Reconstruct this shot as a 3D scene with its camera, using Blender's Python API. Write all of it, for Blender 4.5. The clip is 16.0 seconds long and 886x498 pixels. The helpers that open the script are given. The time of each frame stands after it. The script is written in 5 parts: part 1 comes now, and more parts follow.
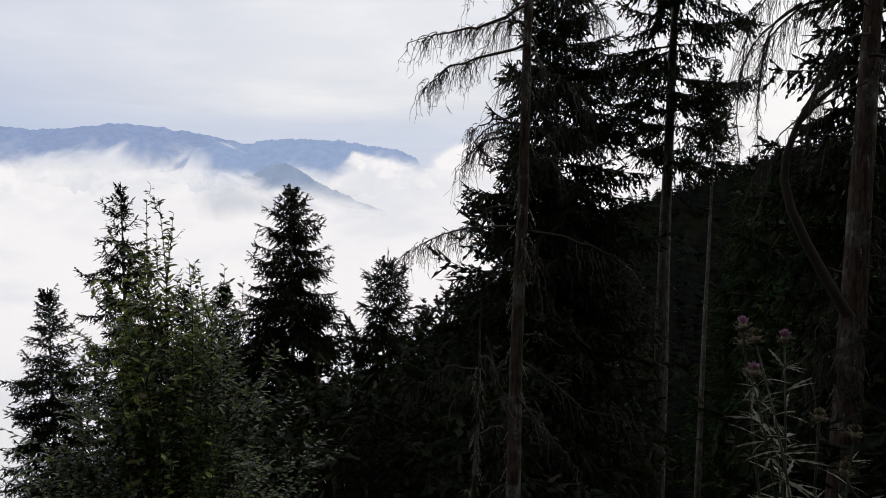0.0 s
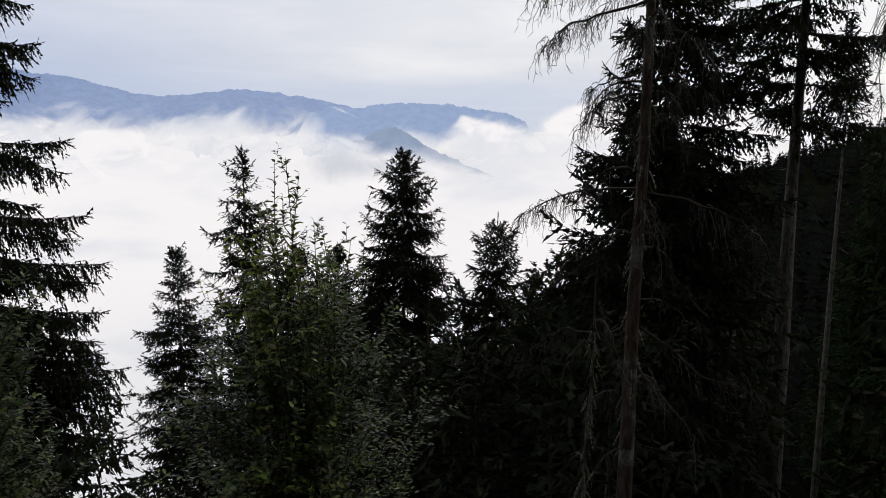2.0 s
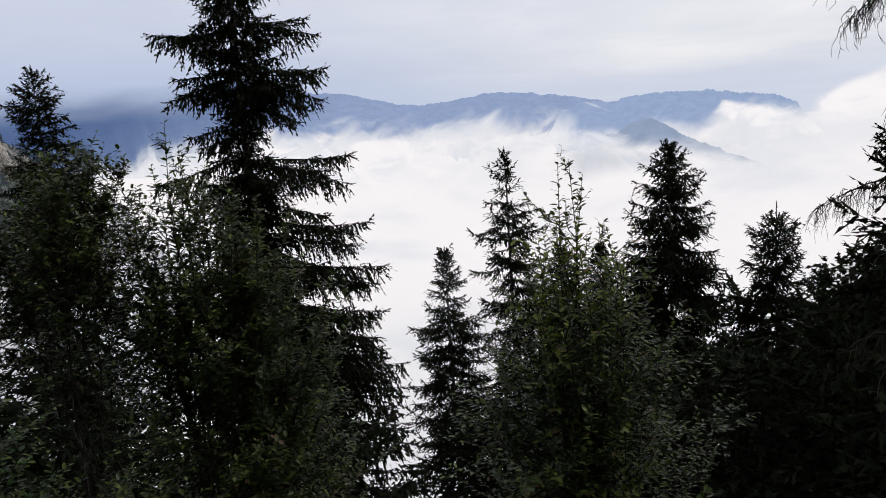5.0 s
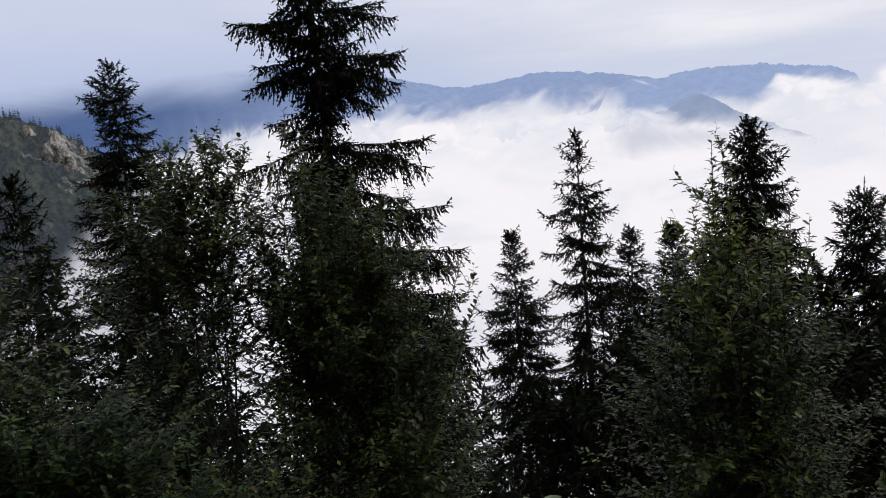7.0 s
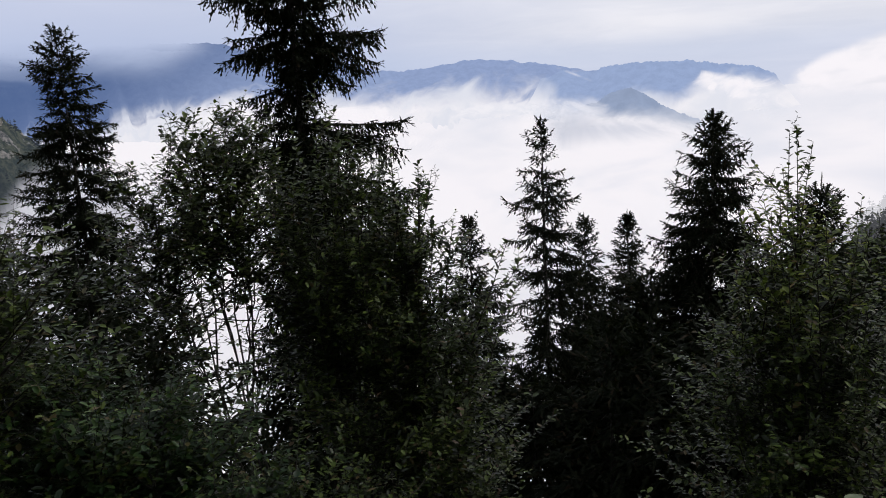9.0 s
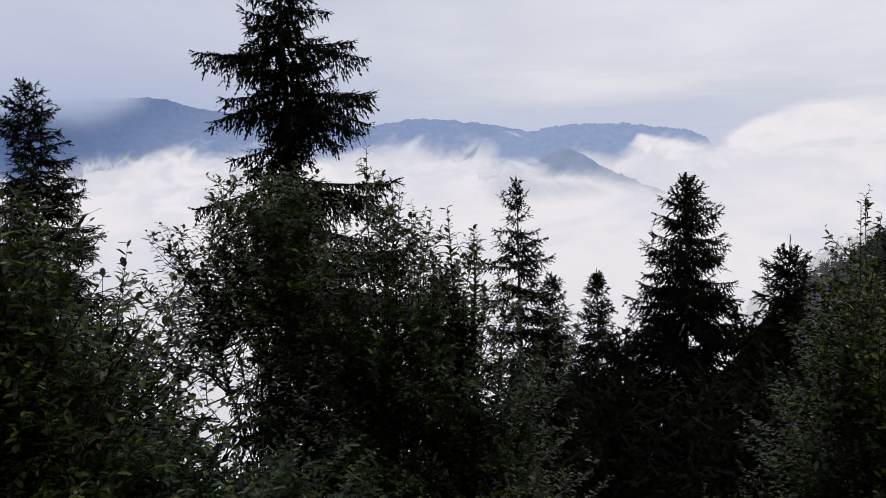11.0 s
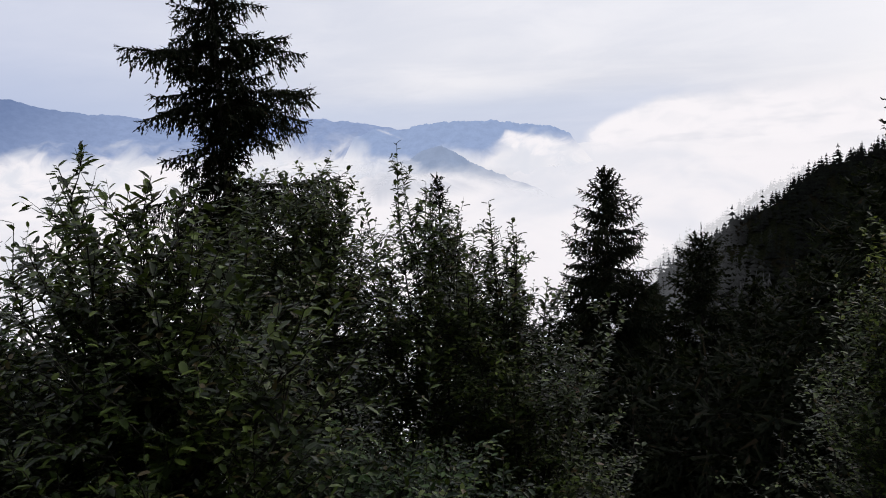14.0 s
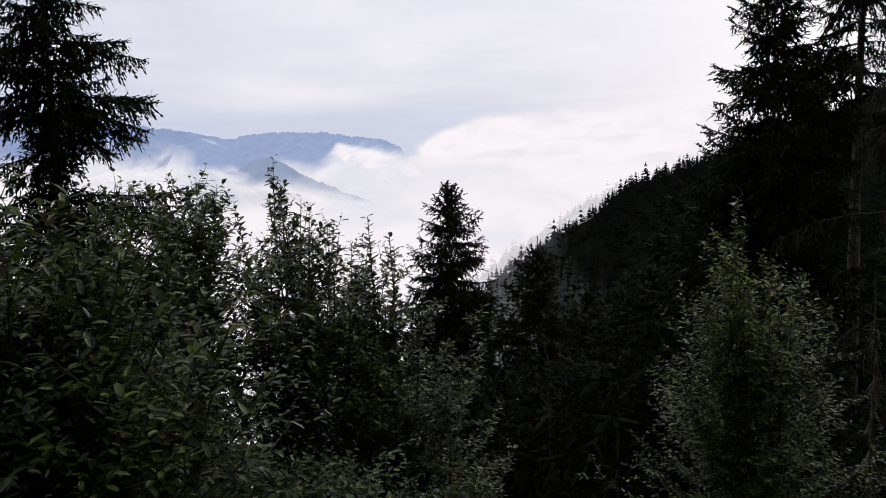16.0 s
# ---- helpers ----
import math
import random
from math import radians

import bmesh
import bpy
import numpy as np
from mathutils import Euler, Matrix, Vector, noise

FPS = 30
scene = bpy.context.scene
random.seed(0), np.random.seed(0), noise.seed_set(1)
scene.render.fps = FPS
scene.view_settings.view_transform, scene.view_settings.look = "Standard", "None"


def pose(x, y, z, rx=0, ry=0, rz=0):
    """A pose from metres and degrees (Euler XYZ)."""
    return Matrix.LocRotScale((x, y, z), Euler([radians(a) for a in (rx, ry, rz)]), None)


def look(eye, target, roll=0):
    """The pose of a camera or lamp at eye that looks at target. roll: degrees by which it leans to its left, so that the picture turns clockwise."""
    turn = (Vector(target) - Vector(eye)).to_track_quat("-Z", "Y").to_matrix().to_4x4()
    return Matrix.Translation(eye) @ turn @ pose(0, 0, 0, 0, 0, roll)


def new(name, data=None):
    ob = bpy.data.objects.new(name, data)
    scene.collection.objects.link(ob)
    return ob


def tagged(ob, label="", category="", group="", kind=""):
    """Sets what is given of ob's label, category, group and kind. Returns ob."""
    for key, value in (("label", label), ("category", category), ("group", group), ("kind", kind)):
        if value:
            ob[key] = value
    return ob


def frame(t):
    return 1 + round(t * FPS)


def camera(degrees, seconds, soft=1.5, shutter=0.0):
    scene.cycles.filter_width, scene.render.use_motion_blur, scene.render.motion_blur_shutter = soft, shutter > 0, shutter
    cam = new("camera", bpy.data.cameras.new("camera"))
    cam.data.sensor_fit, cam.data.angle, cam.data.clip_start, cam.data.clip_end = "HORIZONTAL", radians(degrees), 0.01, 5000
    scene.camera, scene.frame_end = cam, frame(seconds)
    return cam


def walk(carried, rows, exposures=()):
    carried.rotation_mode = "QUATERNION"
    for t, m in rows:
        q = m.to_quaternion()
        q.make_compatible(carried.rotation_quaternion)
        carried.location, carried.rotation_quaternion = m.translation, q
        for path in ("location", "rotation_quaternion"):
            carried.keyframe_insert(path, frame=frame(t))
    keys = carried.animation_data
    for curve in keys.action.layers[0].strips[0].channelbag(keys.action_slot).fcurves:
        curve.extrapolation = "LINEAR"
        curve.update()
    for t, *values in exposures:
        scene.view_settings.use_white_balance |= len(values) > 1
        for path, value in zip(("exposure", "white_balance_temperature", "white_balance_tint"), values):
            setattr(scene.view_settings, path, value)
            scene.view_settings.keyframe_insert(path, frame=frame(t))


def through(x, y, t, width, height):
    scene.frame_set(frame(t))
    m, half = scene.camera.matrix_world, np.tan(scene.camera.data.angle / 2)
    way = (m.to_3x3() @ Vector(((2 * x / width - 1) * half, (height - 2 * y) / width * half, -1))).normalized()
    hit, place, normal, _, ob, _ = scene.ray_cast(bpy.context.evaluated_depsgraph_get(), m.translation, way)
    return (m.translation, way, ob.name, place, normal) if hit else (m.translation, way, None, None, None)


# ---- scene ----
cam = camera(58.79, 16.0, soft=1.0)
PATH = [
    (0, (-0.000, 0.000, 0.000), (-0.011, 9.934, -1.144), 0.47),
    (0.5, (-0.018, 0.004, -0.007), (-0.470, 9.922, -1.196), 0.36),
    (1, (-0.033, -0.011, -0.007), (-0.839, 9.878, -1.259), 0.32),
    (1.5, (-0.047, -0.013, -0.017), (-1.090, 9.833, -1.418), 0.40),
    (2, (-0.070, -0.018, -0.026), (-1.428, 9.759, -1.627), 0.21),
    (2.5, (-0.096, -0.040, -0.028), (-1.588, 9.718, -1.626), 0.16),
    (3, (-0.128, -0.060, -0.030), (-1.894, 9.666, -1.542), 0.01),
    (3.5, (-0.143, -0.090, -0.029), (-2.222, 9.581, -1.494), -0.44),
    (4, (-0.178, -0.046, -0.023), (-3.065, 9.419, -1.465), -1.51),
    (4.5, (-0.210, -0.005, -0.011), (-4.120, 9.081, -1.473), -2.91),
    (7, (-0.895, -0.271, 0.058), (-5.851, 8.246, -1.643), -5.52),
    (7.5, (-1.113, -0.377, 0.043), (-5.961, 8.192, -1.705), -5.58),
    (8, (-1.334, -0.485, 0.071), (-5.958, 8.179, -1.814), -5.13),
    (8.5, (-1.573, -0.534, 0.047), (-5.837, 8.310, -1.849), -4.10),
    (9, (-1.809, -0.531, 0.077), (-5.968, 8.351, -1.873), -3.26),
    (9.5, (-2.063, -0.585, 0.083), (-6.013, 8.392, -1.869), -2.81),
    (9.7, (-2.157, -0.640, 0.111), (-6.097, 8.375, -1.678), -2.89),
    (11.8, (-3.104, -0.924, 0.198), (-6.438, 8.420, -1.055), -2.20),
    (12, (-3.230, -0.825, 0.178), (-6.661, 8.461, -1.235), -2.77),
    (12.5, (-3.486, -0.940, 0.209), (-6.802, 8.378, -1.267), -4.38),
    (13, (-3.710, -1.010, 0.186), (-6.537, 8.441, -1.451), -4.32),
    (13.5, (-3.873, -1.185, 0.237), (-6.308, 8.362, -1.472), -3.92),
    (14, (-4.044, -1.223, 0.226), (-6.017, 8.484, -1.145), -3.22),
    (14.5, (-4.220, -1.172, 0.255), (-5.577, 8.648, -1.054), -2.83),
    (15, (-4.337, -1.244, 0.265), (-4.941, 8.677, -0.837), -2.38),
    (15.5, (-4.409, -1.354, 0.282), (-4.424, 8.580, -0.863), -2.01),
    (16, (-4.424, -1.392, 0.273), (-4.270, 8.521, -1.032), -1.87),
]
walk(cam, [(t, look(eye, target, roll)) for t, eye, target, roll in PATH],
     [(0.0, 0.0, 6500, 10), (4.5, 0.0, 6500, 10), (7.0, 0.0, 6350, 13), (9.5, 0.0, 6350, 13), (12.0, -0.27, 6350, 14), (12.5, -0.12, 6350, 13), (13.0, -0.08, 6350, 13), (13.5, 0.0, 6400, 12),
      (14.5, 0.0, 6400, 13), (16.0, 0.0, 6450, 14)])

# ---- light ----
SUN_EL, SUN_AZ = 38.0, -35.0  # degrees; azimuth to the left of +y
world = bpy.data.worlds.new("overcast_sky")
scene.world = world
world.use_nodes = True
wn, wl = world.node_tree.nodes, world.node_tree.links
wn.clear()


def wnode(kind, **values):
    n = wn.new(kind)
    for key, value in values.items():
        n.inputs[key].default_value = value
    return n


def wmath(op, a, b=None, clamp=False):
    n = wn.new("ShaderNodeMath")
    n.operation, n.use_clamp = op, clamp
    for i, v in enumerate((a, b)):
        if v is None:
            continue
        if isinstance(v, (int, float)):
            n.inputs[i].default_value = v
        else:
            wl.new(v, n.inputs[i])
    return n.outputs[0]


def wmix(fac, a, b):
    n = wn.new("ShaderNodeMix")
    n.data_type = "RGBA"
    for i, v in ((0, fac), (6, a), (7, b)):
        if isinstance(v, (int, float, tuple)):
            n.inputs[i].default_value = v
        else:
            wl.new(v, n.inputs[i])
    return n.outputs[2]


def wramp(v, lo, hi):
    n = wn.new("ShaderNodeMapRange")
    n.interpolation_type = "SMOOTHSTEP"
    wl.new(v, n.inputs[0])
    n.inputs[1].default_value, n.inputs[2].default_value = lo, hi
    return n.outputs[0]


sky = wn.new("ShaderNodeTexSky")
sky.sky_type, sky.sun_disc = "NISHITA", False
sky.sun_elevation, sky.sun_rotation = radians(SUN_EL), radians(-SUN_AZ)
sky.air_density, sky.dust_density = 1.0, 2.0
coord = wn.new("ShaderNodeTexCoord")
split = wn.new("ShaderNodeSeparateXYZ")
wl.new(coord.outputs["Generated"], split.inputs[0])
# cloud decks are flat: look them up on a plane above the viewer
plane = wn.new("ShaderNodeVectorMath")
plane.operation = "DIVIDE"
height = wmath("ADD", wmath("MAXIMUM", split.outputs[2], 0.0), 0.10)
both = wn.new("ShaderNodeCombineXYZ")
for i in range(3):
    wl.new(height, both.inputs[i])
wl.new(coord.outputs["Generated"], plane.inputs[0])
wl.new(both.outputs[0], plane.inputs[1])


def deck(scale, detail, rough):
    n = wnode("ShaderNodeTexNoise", Scale=scale, Detail=detail, Roughness=rough, Distortion=0.4)
    wl.new(plane.outputs[0], n.inputs["Vector"])
    return n.outputs[0]


thick = wramp(deck(0.33, 4, 0.5), 0.36, 0.66)
veil = wramp(deck(1.1, 5, 0.6), 0.34, 0.7)
low = wramp(split.outputs[2], 0.14, 0.015)
grey, white = (7.0, 7.25, 8.0, 1), (9.0, 8.95, 9.2, 1)
cloud = wmix(wmath("ADD", wmath("MULTIPLY", thick, 0.6), wmath("MULTIPLY", veil, 0.4), True), grey, white)
left = wramp(split.outputs[0], -0.15, -0.82)
cloud = wmix(wmath("MULTIPLY", wramp(split.outputs[2], 0.42, 0.06), wmath("MULTIPLY", left, 0.8)), cloud, (5.1, 5.75, 7.6, 1))
cloud = wmix(wmath("MULTIPLY", low, left), cloud, (4.4, 5.3, 7.4, 1))
band = wmath("MULTIPLY", wramp(split.outputs[2], 0.07, 0.028), wramp(split.outputs[0], 0.22, 0.04))
cloud = wmix(wmath("MULTIPLY", band, 0.62), cloud, (5.3, 6.15, 7.9, 1))
cloud = wmix(wmath("MULTIPLY", wramp(split.outputs[0], 0.08, 0.42), 0.8), cloud, (9.6, 9.5, 9.6, 1))
cloud = wmix(wramp(split.outputs[2], 0.22, 0.75), cloud, (5.6, 5.7, 6.0, 1))
back = wnode("ShaderNodeBackground", Strength=0.1)
wl.new(wmix(0.93, sky.outputs[0], cloud), back.inputs[0])
wl.new(back.outputs[0], wn.new("ShaderNodeOutputWorld").inputs[0])

sun = new("sun", bpy.data.lights.new("sun", "SUN"))
sun.data.energy, sun.data.angle, sun.data.color = 0.65, radians(25), (1.0, 0.96, 0.9)
sun.matrix_world = look((0, 0, 50), Vector((0, 0, 50)) - Vector((-math.sin(radians(SUN_AZ)) * math.cos(radians(SUN_EL)),
                        math.cos(radians(SUN_AZ)) * math.cos(radians(SUN_EL)), math.sin(radians(SUN_EL)))))

# ---- materials ----


class Mat:
    """A node material with a few shorthands."""

    def __init__(self, name):
        self.m = bpy.data.materials.new(name)
        self.m.use_nodes = True
        self.n, self.l = self.m.node_tree.nodes, self.m.node_tree.links
        self.n.clear()
        self.out = self.n.new("ShaderNodeOutputMaterial")

    def put(self, socket, v):
        if isinstance(v, (int, float, tuple)):
            socket.default_value = v
        else:
            self.l.new(v, socket)

    def node(self, kind, **values):
        n = self.n.new(kind)
        for key, v in values.items():
            self.put(n.inputs[key.replace("_", " ")], v)
        return n

    def noise(self, scale, detail=4, rough=0.55, distortion=0.0, space="Object", stretch=(1, 1, 1)):
        c = self.n.new("ShaderNodeTexCoord")
        mp = self.node("ShaderNodeMapping", Vector=c.outputs[space], Scale=stretch)
        return self.node("ShaderNodeTexNoise", Vector=mp.outputs[0], Scale=scale, Detail=detail, Roughness=rough, Distortion=distortion).outputs[0]

    def ramp(self, v, lo, hi, a=0.0, b=1.0):
        n = self.n.new("ShaderNodeMapRange")
        n.interpolation_type = "SMOOTHSTEP"
        for i, x in enumerate((v, lo, hi, a, b)):
            self.put(n.inputs[i], x)
        return n.outputs[0]

    def math(self, op, a, b=0.0, clamp=False):
        n = self.n.new("ShaderNodeMath")
        n.operation, n.use_clamp = op, clamp
        self.put(n.inputs[0], a)
        self.put(n.inputs[1], b)
        return n.outputs[0]

    def mix(self, fac, a, b):
        n = self.n.new("ShaderNodeMix")
        n.data_type = "RGBA"
        self.put(n.inputs[0], fac)
        self.put(n.inputs[6], a)
        self.put(n.inputs[7], b)
        return n.outputs[2]

    def bump(self, v, strength=0.4, distance=0.02):
        return self.node("ShaderNodeBump", Height=v, Strength=strength, Distance=distance).outputs[0]

    def surface(self, shader):
        self.l.new(shader, self.out.inputs[0])
        return self.m

    def shade(self, color, rough=0.7, normal=None, **more):
        n = self.node("ShaderNodeBsdfPrincipled", Base_Color=color, Roughness=rough, **more)
        if normal is not None:
            self.l.new(normal, n.inputs["Normal"])
        return n.outputs[0]

    def blend(self, fac, a, b):
        n = self.n.new("ShaderNodeMixShader")
        self.put(n.inputs[0], fac)
        self.l.new(a, n.inputs[1])
        self.l.new(b, n.inputs[2])
        return n.outputs[0]


def leaf_material(name, dark, mid, bright, warm, rough=0.5, through=0.35, warmth=0.08, gloss=0.35):
    """Foliage: every leaf has its own tone, with some light coming through it."""
    k = Mat(name)
    r = k.n.new("ShaderNodeNewGeometry").outputs["Random Per Island"]
    big = k.noise(1.6, 3)
    col = k.mix(k.ramp(r, 0.2, 0.8), dark, mid)
    col = k.mix(k.ramp(k.math("ADD", k.math("MULTIPLY", r, 0.6), big), 0.82, 1.1), col, bright)
    col = k.mix(k.ramp(k.math("FRACT", k.math("MULTIPLY", r, 17.0)), 1.0 - warmth, 1.0 - warmth * 0.7), col, warm)
    a = k.shade(col, rough, Specular_IOR_Level=gloss)
    b = k.node("ShaderNodeBsdfTranslucent", Color=k.mix(0.5, col, (0.12, 0.17, 0.03, 1))).outputs[0]
    return k.surface(k.blend(through, a, b))


def bark_material(name, dark, light, lichen=(0.23, 0.25, 0.21, 1), patches=0.6):
    k = Mat(name)
    grain = k.noise(9, 6, 0.65, 0.3, stretch=(3, 3, 0.7))
    scale = k.node("ShaderNodeTexVoronoi", Scale=22.0).outputs[0]
    col = k.mix(k.ramp(grain, 0.35, 0.68), dark, light)
    col = k.mix(k.math("MULTIPLY", k.ramp(k.noise(3.1, 5, 0.7), 0.52, 0.7), patches), col, lichen)
    return k.surface(k.shade(col, 0.9, k.bump(k.math("ADD", grain, scale), 0.7, 0.02), Specular_IOR_Level=0.2))


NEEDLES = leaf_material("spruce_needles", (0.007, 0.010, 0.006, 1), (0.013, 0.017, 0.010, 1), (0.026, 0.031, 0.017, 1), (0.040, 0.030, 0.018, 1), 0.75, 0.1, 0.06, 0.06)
# lighter needles: the light on the right-hand trees is put into their colour
NEEDLES_GREEN = leaf_material("lit_spruce_needles", (0.014, 0.026, 0.012, 1), (0.028, 0.048, 0.021, 1), (0.052, 0.078, 0.03, 1), (0.03, 0.022, 0.012, 1), 0.8, 0.1, 0.04, 0.0)
DEAD_TWIGS = leaf_material("dead_twigs", (0.014, 0.010, 0.008, 1), (0.030, 0.021, 0.016, 1), (0.05, 0.036, 0.027, 1), (0.09, 0.09, 0.075, 1), 0.9, 0.0, 0.07)
LEAVES = leaf_material("willow_leaves", (0.012, 0.021, 0.006, 1), (0.048, 0.080, 0.016, 1), (0.135, 0.185, 0.040, 1), (0.12, 0.09, 0.04, 1), 0.36, 0.25, 0.05, 0.29)
LEAVES_DEEP = leaf_material("deep_green_leaves", (0.008, 0.022, 0.008, 1), (0.026, 0.060, 0.016, 1), (0.07, 0.125, 0.036, 1), (0.09, 0.08, 0.03, 1), 0.38, 0.24, 0.04, 0.27)
LEAVES_YELLOW = leaf_material("yellowing_leaves", (0.055, 0.09, 0.012, 1), (0.15, 0.205, 0.026, 1), (0.26, 0.31, 0.048, 1), (0.18, 0.12, 0.04, 1), 0.48, 0.35, 0.08, 0.25)
LEAVES_GREY = leaf_material("grey_willow_leaves", (0.018, 0.025, 0.009, 1), (0.058, 0.079, 0.028, 1), (0.125, 0.15, 0.055, 1), (0.12, 0.075, 0.045, 1), 0.42, 0.2, 0.06, 0.27)
BARK = bark_material("spruce_bark", (0.045, 0.039, 0.033, 1), (0.16, 0.145, 0.125, 1))
# darker copy of the bark: shade inside the crowns put into the limbs
LIMB = bark_material("spruce_limb", (0.012, 0.010, 0.008, 1), (0.032, 0.027, 0.022, 1), patches=0.15)
BARK_PALE = bark_material("pale_spruce_bark", (0.06, 0.053, 0.045, 1), (0.20, 0.18, 0.155, 1))
BARK_DEAD = bark_material("dead_bark", (0.030, 0.020, 0.015, 1), (0.095, 0.07, 0.055, 1), (0.22, 0.23, 0.2, 1), 0.75)
LICHEN_TWIGS = bark_material("lichen_twigs", (0.025, 0.019, 0.015, 1), (0.07, 0.055, 0.043, 1), (0.22, 0.23, 0.19, 1), 0.9)
STEM = bark_material("willow_bark", (0.028, 0.026, 0.021, 1), (0.075, 0.07, 0.058, 1), patches=0.4)


def ground_material():
    k = Mat("forest_floor")
    big, fine = k.noise(0.13, 5), k.noise(2.3, 6, 0.65)
    # near-black tones put the shade under the trees into the floor's colour
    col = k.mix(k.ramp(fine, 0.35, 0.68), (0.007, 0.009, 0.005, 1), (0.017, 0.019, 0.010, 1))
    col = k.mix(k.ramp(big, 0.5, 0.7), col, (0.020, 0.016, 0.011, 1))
    body = k.shade(col, 0.95, k.bump(fine, 0.8, 0.15), Specular_IOR_Level=0.0)
    # beyond the spur a pale emission paints mist over the ground
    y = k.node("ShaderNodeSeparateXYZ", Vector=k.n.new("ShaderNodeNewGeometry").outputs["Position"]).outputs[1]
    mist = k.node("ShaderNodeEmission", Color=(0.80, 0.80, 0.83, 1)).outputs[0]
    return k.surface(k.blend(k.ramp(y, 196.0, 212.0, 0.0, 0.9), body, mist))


def aim(k, stretch):
    """Direction from the valley's viewpoint: clouds billow alike at all distances."""
    n = k.node("ShaderNodeVectorMath", Vector=k.n.new("ShaderNodeNewGeometry").outputs["Position"])
    n.operation = "NORMALIZE"
    return n.outputs[0], k.node("ShaderNodeMapping", Vector=n.outputs[0], Scale=stretch).outputs[0]


def cloud_material():
    """Cloud tops, pale all through: nearly all emission, with sunlit white and grey billows painted in."""
    k = Mat("cloud_top")
    way, wide = aim(k, (1.0, 1.0, 2.6))
    soft = k.node("ShaderNodeTexNoise", Vector=wide, Scale=5.5, Detail=4.0, Roughness=0.5, Distortion=0.5).outputs[0]
    z = k.node("ShaderNodeSeparateXYZ", Vector=way).outputs[2]
    col = k.mix(k.ramp(soft, 0.30, 0.56), (0.79, 0.80, 0.845, 1), (0.945, 0.915, 0.92, 1))
    col = k.mix(k.ramp(z, -0.14, -0.42, 0.0, 0.85), col, (0.74, 0.745, 0.77, 1))
    a = k.node("ShaderNodeBsdfDiffuse", Color=(0.9, 0.9, 0.9, 1), Roughness=1.0).outputs[0]
    b = k.node("ShaderNodeEmission", Color=col, Strength=1.0).outputs[0]
    return k.surface(k.blend(0.95, a, b))


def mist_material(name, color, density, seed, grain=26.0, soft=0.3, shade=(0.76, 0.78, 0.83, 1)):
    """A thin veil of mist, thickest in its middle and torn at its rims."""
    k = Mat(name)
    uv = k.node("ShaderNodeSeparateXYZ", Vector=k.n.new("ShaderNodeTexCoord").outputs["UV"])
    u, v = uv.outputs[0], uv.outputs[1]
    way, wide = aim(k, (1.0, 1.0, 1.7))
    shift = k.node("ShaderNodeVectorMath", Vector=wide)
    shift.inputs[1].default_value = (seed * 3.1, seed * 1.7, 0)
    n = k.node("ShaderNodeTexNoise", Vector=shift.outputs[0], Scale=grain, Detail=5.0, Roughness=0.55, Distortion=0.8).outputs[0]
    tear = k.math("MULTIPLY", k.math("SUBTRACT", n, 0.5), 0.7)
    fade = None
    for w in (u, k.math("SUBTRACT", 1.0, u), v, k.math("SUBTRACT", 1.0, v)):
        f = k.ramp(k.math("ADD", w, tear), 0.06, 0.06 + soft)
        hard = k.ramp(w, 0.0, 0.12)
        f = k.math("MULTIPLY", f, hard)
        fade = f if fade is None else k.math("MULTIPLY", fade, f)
    # the veil's brightness is painted as emission, no light falls on it
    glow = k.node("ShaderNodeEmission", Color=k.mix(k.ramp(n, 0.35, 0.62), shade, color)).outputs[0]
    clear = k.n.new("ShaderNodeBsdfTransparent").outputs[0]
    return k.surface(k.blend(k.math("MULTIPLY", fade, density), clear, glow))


def bank_material():
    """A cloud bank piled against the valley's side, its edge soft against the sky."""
    k = Mat("cloud_bank")
    way, wide = aim(k, (1.0, 1.0, 1.6))
    d = k.node("ShaderNodeSeparateXYZ", Vector=way)
    x, z = d.outputs[0], d.outputs[2]
    n = k.node("ShaderNodeTexNoise", Vector=wide, Scale=24.0, Detail=5.0, Roughness=0.52, Distortion=0.5).outputs[0]
    big = k.node("ShaderNodeTexNoise", Vector=k.node("ShaderNodeMapping", Vector=way, Scale=(1.0, 1.0, 4.5)).outputs[0], Scale=9.0, Detail=3.0, Roughness=0.5).outputs[0]
    edge = k.math("MINIMUM", k.math("ADD", k.math("MULTIPLY", k.math("ADD", x, 0.034), 0.42), -0.006), 0.038)
    over = k.math("ADD", k.math("SUBTRACT", z, edge), k.math("MULTIPLY", k.math("SUBTRACT", n, 0.5), -0.015))
    cover = k.ramp(k.math("DIVIDE", over, k.ramp(x, 0.04, 0.3, 1.0, 3.0)), 0.006, -0.007)
    cover = k.math("MULTIPLY", cover, k.ramp(z, -0.040, -0.010))
    cover = k.math("MULTIPLY", cover, k.ramp(k.math("ADD", x, k.math("MULTIPLY", k.math("SUBTRACT", n, 0.5), 0.09)), -0.055, 0.0))
    col = k.mix(k.ramp(n, 0.30, 0.60), (0.88, 0.865, 0.88, 1), (0.945, 0.915, 0.92, 1))
    col = k.mix(k.math("MULTIPLY", k.ramp(big, 0.52, 0.66), 0.5), col, (0.73, 0.74, 0.78, 1))
    # emission paints the bank's bright tops and its grey layers
    glow = k.node("ShaderNodeEmission", Color=col).outputs[0]
    return k.surface(k.blend(cover, k.n.new("ShaderNodeBsdfTransparent").outputs[0], glow))


